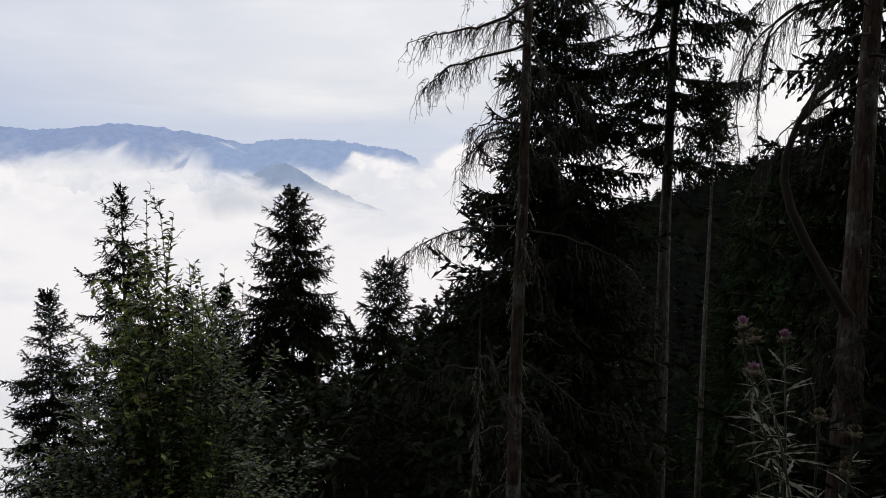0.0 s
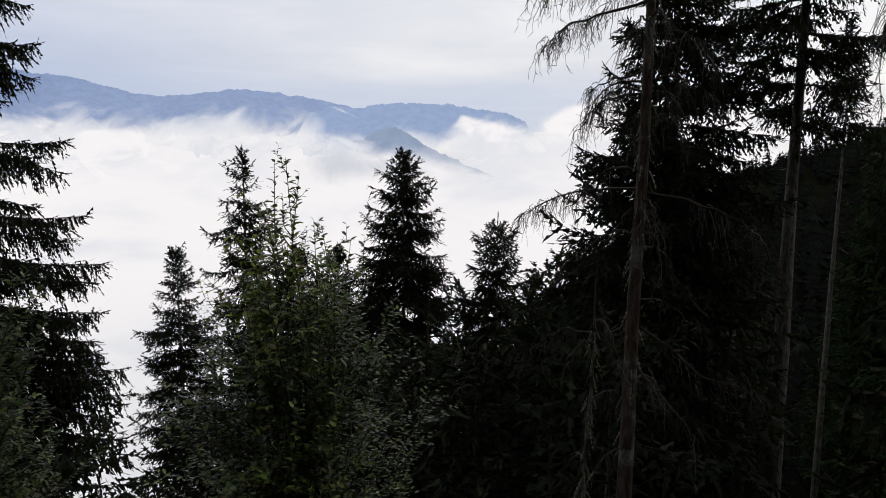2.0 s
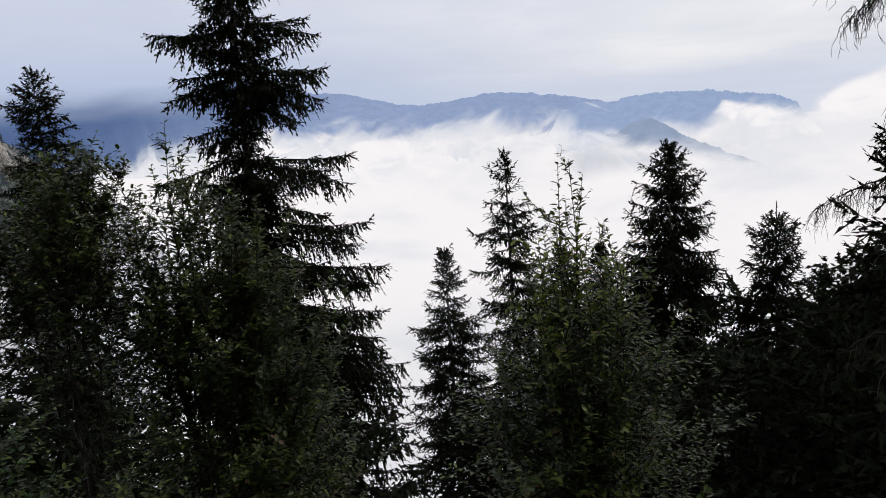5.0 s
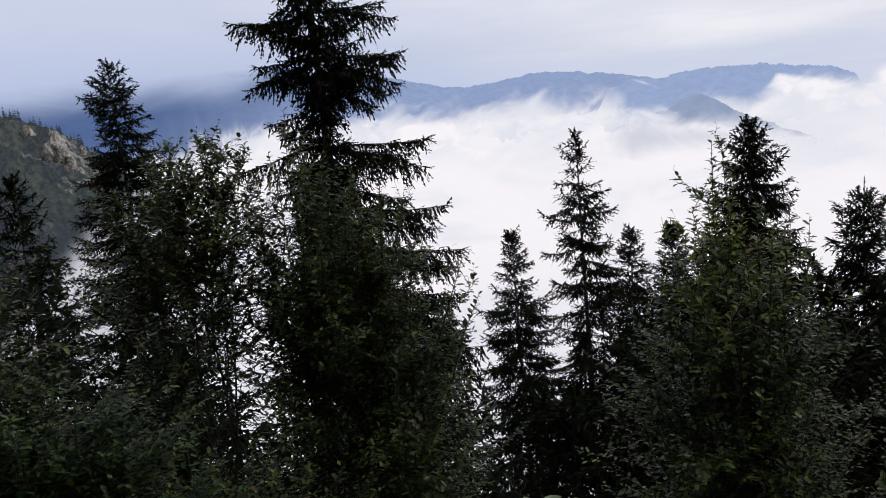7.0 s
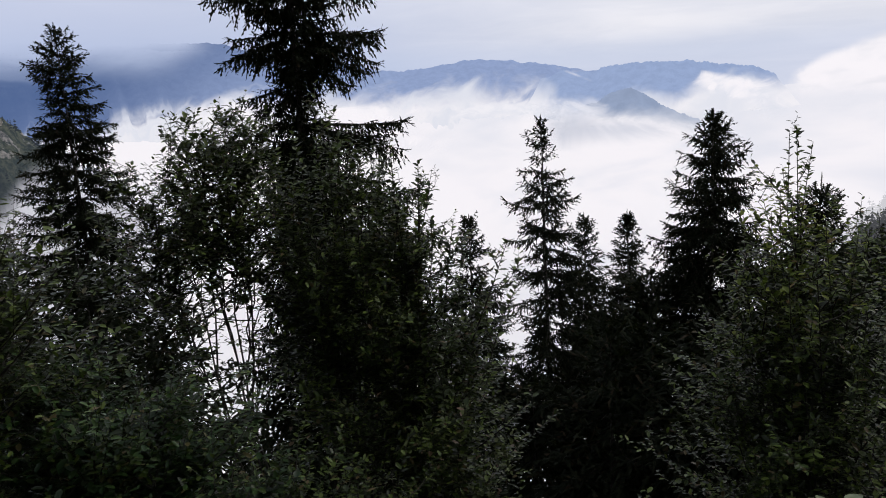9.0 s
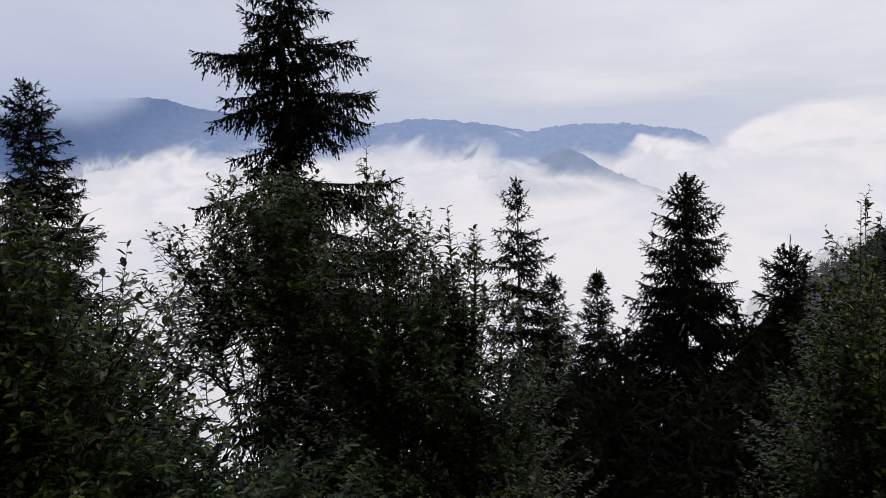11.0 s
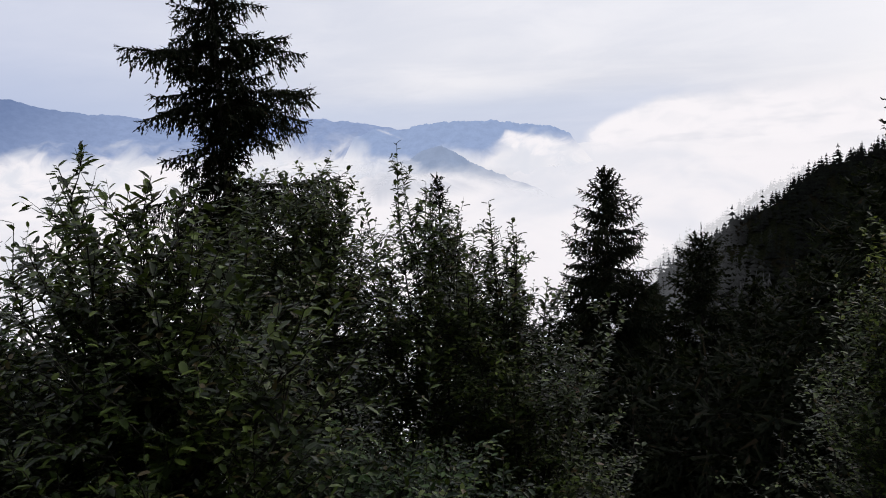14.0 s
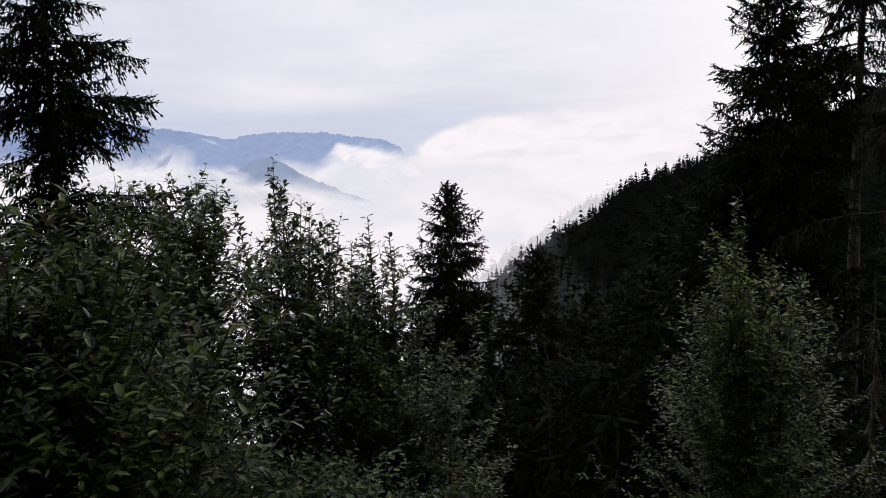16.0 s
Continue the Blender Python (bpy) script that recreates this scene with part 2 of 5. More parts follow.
def ridge_material(name, haze, amount, mist_low, mist_high, streak, seed, top=None, tilt=0.0, bare=None):
    """Far wooded slopes: emission paints blue haze into them and mist over their feet."""
    k = Mat(name)
    g = k.n.new("ShaderNodeNewGeometry")
    place = k.node("ShaderNodeSeparateXYZ", Vector=g.outputs["Position"])
    x, z = place.outputs[0], place.outputs[2]
    wood = k.noise(0.035, 6, 0.7, space="Object")
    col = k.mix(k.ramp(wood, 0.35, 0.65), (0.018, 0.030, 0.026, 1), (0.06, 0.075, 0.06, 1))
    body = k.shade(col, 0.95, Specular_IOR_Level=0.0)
    haze_glow = k.node("ShaderNodeEmission", Color=k.mix(k.ramp(wood, 0.3, 0.7), haze, tuple(c * 1.13 for c in haze[:3]) + (1,)), Strength=1.0).outputs[0]
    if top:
        # darker blue emission paints cloud shadow on the ridge's left end
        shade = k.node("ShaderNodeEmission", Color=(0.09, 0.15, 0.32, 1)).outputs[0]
        haze_glow = k.blend(k.ramp(x, -1650.0, -2450.0), haze_glow, shade)
    c = k.n.new("ShaderNodeTexCoord")
    mp = k.node("ShaderNodeMapping", Vector=c.outputs["Object"], Location=(seed * 311.0, seed * 97.0, 0), Rotation=(0, 0.5, 0.0), Scale=(1.0, 0.3, 1.15))
    n1 = k.node("ShaderNodeTexNoise", Vector=mp.outputs[0], Scale=streak * 0.62, Detail=4.0, Roughness=0.52, Distortion=0.5).outputs[0]
    z = k.math("ADD", z, k.math("MULTIPLY", k.math("ADD", x, 400.0), tilt))
    if bare:
        gap = k.math("MULTIPLY", k.ramp(x, bare[0] - 160.0, bare[0]), k.ramp(x, bare[1] + 90.0, bare[1]))
        z = k.math("ADD", z, k.math("MULTIPLY", gap, bare[2]))
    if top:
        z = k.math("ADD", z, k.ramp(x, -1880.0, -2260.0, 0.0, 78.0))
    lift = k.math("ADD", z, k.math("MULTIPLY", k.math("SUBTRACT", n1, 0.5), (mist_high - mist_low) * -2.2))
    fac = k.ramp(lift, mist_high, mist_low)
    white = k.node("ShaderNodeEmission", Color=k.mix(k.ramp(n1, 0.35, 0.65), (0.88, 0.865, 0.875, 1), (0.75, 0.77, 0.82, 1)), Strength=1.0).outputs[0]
    s = k.blend(fac, k.blend(amount, body, haze_glow), white)
    if tilt:
        clear = k.n.new("ShaderNodeBsdfTransparent").outputs[0]
        s = k.blend(k.ramp(fac, 0.35, 0.98), s, clear)
    if top:
        lift = k.math("ADD", z, k.math("MULTIPLY", k.math("SUBTRACT", k.noise(0.0016, 4, 0.5, 0.5, stretch=(1, 1, 3)), 0.5), -180.0))
        cap = k.n.new("ShaderNodeBsdfTransparent").outputs[0]
        s = k.blend(k.math("MULTIPLY", k.ramp(lift, top[0], top[1]), k.ramp(x, -2070.0, -2230.0)), s, cap)
    return k.surface(s)


GROUND, CLOUD = ground_material(), cloud_material()

# ---- mesh helpers ----


def mesh_from(name, verts, faces):
    """A mesh from an (n, 3) array and an (m, 3) or (m, 4) array of indices."""
    me = bpy.data.meshes.new(name)
    verts, faces = np.asarray(verts, np.float32), np.asarray(faces, np.int32)
    k = faces.shape[1]
    me.vertices.add(len(verts))
    me.vertices.foreach_set("co", verts.ravel())
    me.loops.add(faces.size)
    me.loops.foreach_set("vertex_index", faces.ravel())
    me.polygons.add(len(faces))
    me.polygons.foreach_set("loop_start", np.arange(0, faces.size, k, dtype=np.int32))
    me.update(calc_edges=True)
    return me


def smooth(me):
    me.polygons.foreach_set("use_smooth", np.ones(len(me.polygons), bool))
    return me


def part(name, me, material, parent=None, label="", kind=""):
    ob = new(name, me)
    me.materials.append(material)
    ob.parent = parent
    return tagged(ob, label, kind=kind)


def joined(pieces):
    """Several (verts, faces) as one."""
    v, f, n = [], [], 0
    for a, b in pieces:
        v.append(a)
        f.append(np.asarray(b) + n)
        n += len(a)
    return np.concatenate(v), np.concatenate(f)


def unit(v):
    return v / np.maximum(np.linalg.norm(v, axis=-1, keepdims=True), 1e-9)


def tubes(lines, radii, sides=4):
    """Tapered tubes along (n, k, 3) lines: triangles."""
    lines, radii = np.asarray(lines, float), np.asarray(radii, float)
    n, k, _ = lines.shape
    along = unit(np.gradient(lines, axis=1))
    ref = np.where(np.abs(along[..., 2:3]) > 0.8, np.array([1.0, 0, 0]), np.array([0, 0, 1.0]))
    a = unit(np.cross(along, ref))
    b = np.cross(along, a)
    t = np.arange(sides) / sides * 2 * np.pi
    ring = lines[:, :, None] + radii[:, :, None, None] * (np.cos(t)[:, None] * a[:, :, None] + np.sin(t)[:, None] * b[:, :, None])
    idx = np.arange(n * k * sides).reshape(n, k, sides)
    p, q = idx[:, :-1], idx[:, 1:]
    p2, q2 = np.roll(p, -1, 2), np.roll(q, -1, 2)
    faces = np.concatenate([np.stack([p, p2, q2], -1).reshape(-1, 3), np.stack([p, q2, q], -1).reshape(-1, 3)])
    return ring.reshape(-1, 3), faces


def sprays(base, way, length, width, sag, teeth=4, rng=None, core=0.007):
    """Needle-clad twigs: a thin drooping core with pointed side shoots."""
    n = len(base)
    way = unit(way)
    side = unit(np.cross(way, np.array([0, 0, 1.0]) + 0.01 * rng.standard_normal((n, 3))))
    upward = np.cross(side, way)
    roll = rng.uniform(-0.9, 0.9, (n, 1))
    side = np.cos(roll) * side + np.sin(roll) * upward
    t = np.linspace(0, 1, teeth + 1)

    def along(u):
        p = base[:, None] + way[:, None] * (length[:, None] * u)[..., None]
        p[..., 2] -= (sag * length)[:, None] * u**2
        return p

    verts, faces = [], []
    taper = 1.0 - 0.6 * t[:-1]
    ends = along(np.array([0.0, 1.0]))
    verts.append(np.stack([ends[:, 0] + side * core, ends[:, 0] - side * core, ends[:, 1]], 1).reshape(-1, 3))
    faces.append(np.arange(3 * n).reshape(-1, 3))
    count = 3 * n
    for sign in (1, -1):
        u = t[:-1] + rng.uniform(0.0, 0.15 / teeth, (n, teeth))
        a, b = along(u), along(u + 0.85 / teeth)
        reach = width[:, None] * taper * rng.uniform(0.6, 1.3, (n, teeth))
        tip = a + sign * side[:, None] * reach[..., None] + way[:, None] * (1.3 * reach)[..., None]
        tip[..., 2] -= 0.3 * reach
        verts.append(np.stack([a, b, tip], 2).reshape(-1, 3))
        faces.append(count + np.arange(n * teeth * 3).reshape(-1, 3))
        count += n * teeth * 3
    return np.concatenate(verts), np.concatenate(faces)


LEAF_T = np.array([[0, 0, 0], [0.30, 0.46, 0.06], [0.74, 0.46, 0.03], [1, 0, -0.10], [0.74, -0.46, 0.03], [0.30, -0.46, 0.06]])
LEAF_F = np.array([[0, 1, 2], [0, 2, 3], [0, 3, 4], [0, 4, 5]])


def leaves(base, way, up, length, width, rng):
    """Oval leaves with a folded blade and a bent tip."""
    n = len(base)
    way = unit(way)
    side = unit(np.cross(way, up))
    face = np.cross(side, way)
    bend = rng.uniform(0.2, 1.3, n)
    shape = LEAF_T[None].repeat(n, 0).copy()
    shape[..., 2] *= bend[:, None]
    v = base[:, None] + way[:, None] * (shape[..., 0] * length[:, None])[..., None] + side[:, None] * (shape[..., 1] * width[:, None])[..., None] \
        + face[:, None] * (shape[..., 2] * length[:, None])[..., None]
    f = LEAF_F[None] + (np.arange(n) * len(LEAF_T))[:, None, None]
    return v.reshape(-1, 3), f.reshape(-1, 3)


def hash_noise(x, y, seed=0):
    """Smooth value noise on a plane, -1 to 1."""
    x, y = np.asarray(x, float), np.asarray(y, float)
    xi, yi = np.floor(x), np.floor(y)
    fx, fy = x - xi, y - yi
    fx, fy = fx * fx * (3 - 2 * fx), fy * fy * (3 - 2 * fy)

    def h(a, b):
        s = np.sin(a * 127.1 + b * 311.7 + seed * 74.7) * 43758.5453
        return (s - np.floor(s)) * 2 - 1

    return (h(xi, yi) * (1 - fx) + h(xi + 1, yi) * fx) * (1 - fy) + (h(xi, yi + 1) * (1 - fx) + h(xi + 1, yi + 1) * fx) * fy


def fractal(x, y, seed=0, octaves=5, gain=0.5):
    total, amp = 0.0, 1.0
    for o in range(octaves):
        total = total + amp * hash_noise(x * 2**o, y * 2**o, seed + o)
        amp *= gain
    return total


# ---- ground ----


def ground_z(x, y):
    """The mountainside: a path, a steep fall to the valley, a wooded spur across, an unseen bank added behind to block
    light.
    """
    x, y = np.asarray(x, float), np.asarray(y, float)
    fall = np.where(y > 0.7, -1.55 - 0.66 * (y - 0.7), -1.55)
    fall = np.where(y < -3.4, -1.55 + 1.1 * (-3.4 - y), fall)
    fall = np.maximum(fall, -330 + 0 * fall)
    fall = np.minimum(fall, 260)
    crest = np.interp(x, [-70, -10, 4, 12, 19, 25, 33, 37, 42, 49, 57, 72, 100, 150, 260, 500], [-150, -60, -40, -32, -27.5, -23.2, -19.5, -17.0, -13.6, -10.0, -7.2, -3, 5, 18, 55, 120])
    spur = crest - 0.62 * np.abs(y - 185 - 0.15 * x) - 0.00004 * x * x
    behind = np.interp(x, [-120, 0, 19, 29, 38, 44, 50, 60, 100, 300], [-400, -47, -31, -26.5, -21.8, -18.6, -15.8, -12.5, -5, 20]) - 0.6 * np.abs(y - 226)
    z = np.maximum(fall, np.where(y > 20, np.maximum(spur, behind), -400))
    return z + 0.12 * hash_noise(x * 0.7, y * 0.7, 3) + np.where(y > 30, 2.0 * fractal(x / 22, y / 22, 5, 3), 0)


def make_ground():
    far = np.geomspace(8, 4660, 26)
    ax = np.concatenate([-45 - far[::-1], np.arange(-45, 146, 3.0), 145 + far])
    ay = np.concatenate([-45 - far[::-1], np.arange(-45, 250, 3.0), 249 + far])
    gx, gy = np.meshgrid(ax, ay)
    z = ground_z(gx, gy)
    v = np.stack([gx, gy, z], -1).reshape(-1, 3)
    i = np.arange(len(v)).reshape(gx.shape)
    f = np.stack([i[:-1, :-1], i[:-1, 1:], i[1:, 1:], i[1:, :-1]], -1).reshape(-1, 4)
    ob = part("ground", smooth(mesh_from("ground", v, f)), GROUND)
    tagged(ob, "steep dark forest floor falling away into the valley", "ground", kind="structure")


make_ground()


def polar(name, az, r, z, material, label, category):
    """A sheet over azimuth (degrees to the left) and distance."""
    a = np.radians(az)
    v = np.stack([-np.sin(a) * r, np.cos(a) * r, z], -1).reshape(-1, 3)
    i = np.arange(len(v)).reshape(az.shape)
    f = np.stack([i[:-1, :-1], i[:-1, 1:], i[1:, 1:], i[1:, :-1]], -1).reshape(-1, 4)
    ob = part(name, smooth(mesh_from(name, v, f)), material)
    return tagged(ob, label, category, kind="structure")


def make_cloud_sea():
    az, t = np.meshgrid(np.linspace(100, -100, 260), np.linspace(0, 1, 150))
    r = 120 * (4600 / 120) ** t
    x, y = -np.sin(np.radians(az)) * r, np.cos(np.radians(az)) * r
    z = -100 + np.interp(r, [0, 1100, 1900, 2500, 3300, 4600], [0, -25, -32, -8, 22, 30])
    z = z + np.interp(r, [120, 600, 3000], [3, 9, 22]) * fractal(x / 330, y / 330, 11, 5, 0.45)
    polar("cloud_sea", az, r, z, CLOUD, "sea of soft white cloud filling the valley", "clouds")


make_cloud_sea()


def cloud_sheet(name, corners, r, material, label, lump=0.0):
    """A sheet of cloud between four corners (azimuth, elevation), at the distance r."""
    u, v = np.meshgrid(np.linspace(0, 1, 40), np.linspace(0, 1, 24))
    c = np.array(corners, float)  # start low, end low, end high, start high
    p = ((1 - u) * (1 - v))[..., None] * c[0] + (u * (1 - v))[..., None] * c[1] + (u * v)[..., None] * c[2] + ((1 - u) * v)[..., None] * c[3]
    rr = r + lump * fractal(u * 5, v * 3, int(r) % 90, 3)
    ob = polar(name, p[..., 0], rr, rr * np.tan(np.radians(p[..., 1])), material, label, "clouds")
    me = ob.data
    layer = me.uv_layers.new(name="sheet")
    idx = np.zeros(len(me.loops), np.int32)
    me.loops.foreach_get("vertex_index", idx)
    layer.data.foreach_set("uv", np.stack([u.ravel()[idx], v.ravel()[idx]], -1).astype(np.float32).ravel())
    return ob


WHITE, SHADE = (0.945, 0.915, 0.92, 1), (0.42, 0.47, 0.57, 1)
cloud_sheet("cloud_bank", [(4, -8), (-60, -8), (-60, 4), (4, 4)], 2250, bank_material(), "bright cloud bank piled up at the valley's side", 60)
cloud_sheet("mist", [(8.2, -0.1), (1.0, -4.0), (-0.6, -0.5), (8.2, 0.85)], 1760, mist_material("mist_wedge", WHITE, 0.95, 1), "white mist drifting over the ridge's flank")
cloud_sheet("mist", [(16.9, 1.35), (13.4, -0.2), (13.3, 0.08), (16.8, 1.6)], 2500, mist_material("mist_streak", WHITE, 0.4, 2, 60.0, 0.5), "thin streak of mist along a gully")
# this sheet is coloured SHADE to paint the shadow below the foreridge
cloud_sheet("mist", [(21, -4.6), (3.0, -5.2), (3.0, -2.2), (21, -1.0)], 1280, mist_material("mist_shadow", SHADE, 0.72, 3, 8.0, 0.5, (0.66, 0.69, 0.76, 1)), "bluish veil of mist coloured as shade on the clouds")
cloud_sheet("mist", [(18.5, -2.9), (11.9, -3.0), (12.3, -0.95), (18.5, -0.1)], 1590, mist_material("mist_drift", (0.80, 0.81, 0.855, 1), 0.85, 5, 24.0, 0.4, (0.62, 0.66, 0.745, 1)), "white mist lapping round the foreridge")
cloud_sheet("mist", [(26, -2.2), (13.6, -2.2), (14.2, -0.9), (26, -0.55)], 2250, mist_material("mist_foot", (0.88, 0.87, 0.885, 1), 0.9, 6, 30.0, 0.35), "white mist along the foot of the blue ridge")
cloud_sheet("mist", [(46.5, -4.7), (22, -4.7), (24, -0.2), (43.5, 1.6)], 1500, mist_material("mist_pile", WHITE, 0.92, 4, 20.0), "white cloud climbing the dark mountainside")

def make_ridge(name, crest, r0, width, foot, rough, seed, material, label):
    """A far ridge: crest is (azimuth, elevation) pairs in degrees, at the distance r0."""
    az0, az1 = crest[0][0], crest[-1][0]
    az, t = np.meshgrid(np.linspace(az0, az1, 420 if az0 > 50 else 220), np.linspace(-0.1, 1, 36))
    top = r0 * np.tan(np.radians(np.interp(-az, [-c[0] for c in crest], [c[1] for c in crest])))
    fine = np.abs(fractal(az * 0.8, az * 0 + seed, seed, 3, 0.4)) + 0.22 * np.abs(hash_noise(az * 17, az * 0, seed)) + 0.16 * np.abs(hash_noise(az * 41, az * 0, seed + 1))
    top = top + rough * (0.4 - fine)
    gully = fractal(az * 0.9 + 0.4 * t, t * 1.3, seed + 7, 5, 0.55)
    z = np.where(t < 0, top + t * 4 * 60, top + (foot - top) * np.clip(t, 0, 1) ** 0.9)
    z = z + np.clip(t, 0, 1) * rough * 3.0 * gully + rough * 0.25 * fractal(az * 9, t * 30, seed + 3, 3)
    r = r0 - np.clip(t, -1, 1) * width * (1 + 0.25 * gully * np.clip(t, 0, 1))
    return polar(name, az, r, z, material, label, "mountain")


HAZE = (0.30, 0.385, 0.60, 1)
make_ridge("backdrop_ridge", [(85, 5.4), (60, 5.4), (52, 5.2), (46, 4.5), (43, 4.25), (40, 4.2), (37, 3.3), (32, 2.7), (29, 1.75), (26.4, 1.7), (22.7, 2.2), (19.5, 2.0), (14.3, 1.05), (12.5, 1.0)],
           3300, 650, -170, 8, 21, ridge_material("blue_ridge", HAZE, 0.86, -55, 50, 0.0125, 1, top=(140, 330)), "long wooded ridge with blue haze in its colour, its far end wrapped in rain cloud")
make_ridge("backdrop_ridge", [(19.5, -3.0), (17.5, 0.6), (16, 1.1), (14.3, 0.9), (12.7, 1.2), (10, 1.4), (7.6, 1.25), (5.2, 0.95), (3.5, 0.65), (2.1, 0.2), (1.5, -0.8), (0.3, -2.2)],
           2900, 500, -190, 10, 33, ridge_material("blue_ridge_end", (0.33, 0.425, 0.64, 1), 0.86, -62, 28, 0.0085, 2, bare=(-720.0, -420.0, 42.0)), "wooded ridge end with blue haze in its colour, sinking into cloud")
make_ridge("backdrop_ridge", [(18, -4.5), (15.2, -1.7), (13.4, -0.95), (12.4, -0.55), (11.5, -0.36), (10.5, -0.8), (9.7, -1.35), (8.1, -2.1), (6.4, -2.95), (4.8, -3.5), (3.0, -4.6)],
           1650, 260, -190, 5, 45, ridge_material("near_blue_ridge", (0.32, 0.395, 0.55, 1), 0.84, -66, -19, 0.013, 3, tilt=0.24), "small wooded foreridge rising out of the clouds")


def rock_material():
    """Grassy mountainside with limestone outcrops near its crest."""
    k = Mat("crag_slope")
    fine = k.noise(0.28, 6, 0.7)
    patch = k.noise(0.028, 4, 0.55, 0.6)
    z = k.node("ShaderNodeSeparateXYZ", Vector=k.n.new("ShaderNodeNewGeometry").outputs["Position"]).outputs[2]
    high = k.ramp(z, -42.0, -8.0)
    grass = k.mix(k.ramp(fine, 0.40, 0.60), (0.024, 0.038, 0.020, 1), (0.12, 0.125, 0.065, 1))
    grass = k.mix(high, (0.026, 0.034, 0.024, 1), grass)
    rock = k.mix(k.ramp(fine, 0.38, 0.62), (0.10, 0.095, 0.085, 1), (0.46, 0.42, 0.37, 1))
    col = k.mix(k.math("MULTIPLY", k.ramp(k.math("ADD", patch, k.math("MULTIPLY", k.math("SUBTRACT", fine, 0.5), 0.3)), 0.53, 0.57), high), grass, rock)
    body = k.shade(col, 0.95, k.bump(fine, 1.0, 3.0), Specular_IOR_Level=0.1)
    # bluish haze and drifting mist are emission blended over the slope
    haze_glow = k.node("ShaderNodeEmission", Color=(0.20, 0.25, 0.33, 1)).outputs[0]
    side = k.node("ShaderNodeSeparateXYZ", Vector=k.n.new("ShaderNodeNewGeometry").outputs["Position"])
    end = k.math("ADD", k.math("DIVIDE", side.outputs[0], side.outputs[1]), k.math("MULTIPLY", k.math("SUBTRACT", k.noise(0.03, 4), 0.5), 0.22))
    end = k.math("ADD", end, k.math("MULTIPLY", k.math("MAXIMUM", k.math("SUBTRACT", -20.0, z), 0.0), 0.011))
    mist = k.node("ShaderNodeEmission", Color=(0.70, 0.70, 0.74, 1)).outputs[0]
    return k.surface(k.blend(k.ramp(end, -1.28, -1.10, 0.0, 0.85), k.blend(0.13, body, haze_glow), mist))


def make_crags():
    az, t = np.meshgrid(np.linspace(80, 45.5, 230), np.linspace(-0.2, 1, 90))
    top = 430 * np.tan(np.radians(np.interp(-az, [-80, -66, -57.4, -55.65, -54.16, -53.2, -51.5, -48.5, -47.2, -45.5], [7, 4.7, 2.3, 1.5, 0.6, -0.5, -2.1, -3.9, -5.4, -9])))
    lump = fractal(az * 0.55, t * 6, 71, 5, 0.55)
    z = np.where(t < 0, top + t * 120, top - 240 * np.clip(t, 0, 1)) + 8 * lump * np.clip(t * 10, 0, 1) + 1.2 * fractal(az * 5, t * 45, 73, 3, 0.6)
    r = 430 - 260 * np.clip(t, -1, 1) + 10 * np.abs(lump)
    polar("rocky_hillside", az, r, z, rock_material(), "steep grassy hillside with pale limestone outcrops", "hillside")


make_crags()


def limestone_material():
    k = Mat("limestone")
    fine = k.noise(0.35, 6, 0.7, 0.5, stretch=(1, 1, 0.45))
    moss = k.noise(0.12, 4, 0.6)
    col = k.mix(k.ramp(fine, 0.36, 0.64), (0.15, 0.14, 0.125, 1), (0.60, 0.57, 0.52, 1))
    col = k.mix(k.ramp(moss, 0.56, 0.66), col, (0.05, 0.06, 0.03, 1))
    return k.surface(k.shade(col, 0.95, k.bump(fine, 1.0, 1.5), Specular_IOR_Level=0.1))


LIMESTONE = limestone_material()


def outcrop(az, el, r, wide, high, seed):
    """A cracked limestone buttress standing out of the hillside."""
    n, m = 40, 26
    a, h = np.meshgrid(np.arange(n) / n * 2 * np.pi, np.linspace(0, 1, m))
    rough = 1 + 0.28 * fractal(np.cos(a) * 2.2 + seed, np.sin(a) * 2.2 + h * 3.1, seed, 4, 0.55) - 0.26 * np.abs(hash_noise(a * 2.5, h * 1.3, seed + 3)) + 0.16 * hash_noise(a * 6.4, h * 8, seed + 5)
    rad = wide * np.sqrt(np.clip(1 - (h * 0.98) ** 3, 0, 1)) * rough * (1.1 - 0.35 * h)
    v = np.stack([np.cos(a) * rad, np.sin(a) * rad * 0.7, (h * 1.3 - 0.3) * high * (1 + 0.12 * rough)], -1).reshape(-1, 3)
    i = np.arange(n * m).reshape(m, n)
    j = np.roll(i, -1, 1)
    f = np.stack([i[:-1], j[:-1], j[1:], i[1:]], -1).reshape(-1, 4)
    ob = part("rock_outcrop", mesh_from("rock_outcrop", v, f), LIMESTONE)
    t = math.radians(az)
    ob.matrix_world = pose(-math.sin(t) * r, math.cos(t) * r, r * math.tan(math.radians(el)), 0, 0, 57 * seed)
    tagged(ob, "pale cracked limestone outcrop on the grassy hillside", "rock", "outcrops on the hillside")


for n, (az, el, wide, high) in enumerate([(55.45, 0.15, 5.2, 7.0), (56.05, -0.35, 4.0, 5.5), (55.1, -0.75, 4.6, 5.0), (54.8, -1.35, 3.6, 3.2), (54.0, -0.35, 2.8, 3.0), (57.0, 1.2, 3.0, 3.4)]):
    outcrop(az, el, 414 - 4 * n, wide, high, 81 + n)

# ---- conifers ----


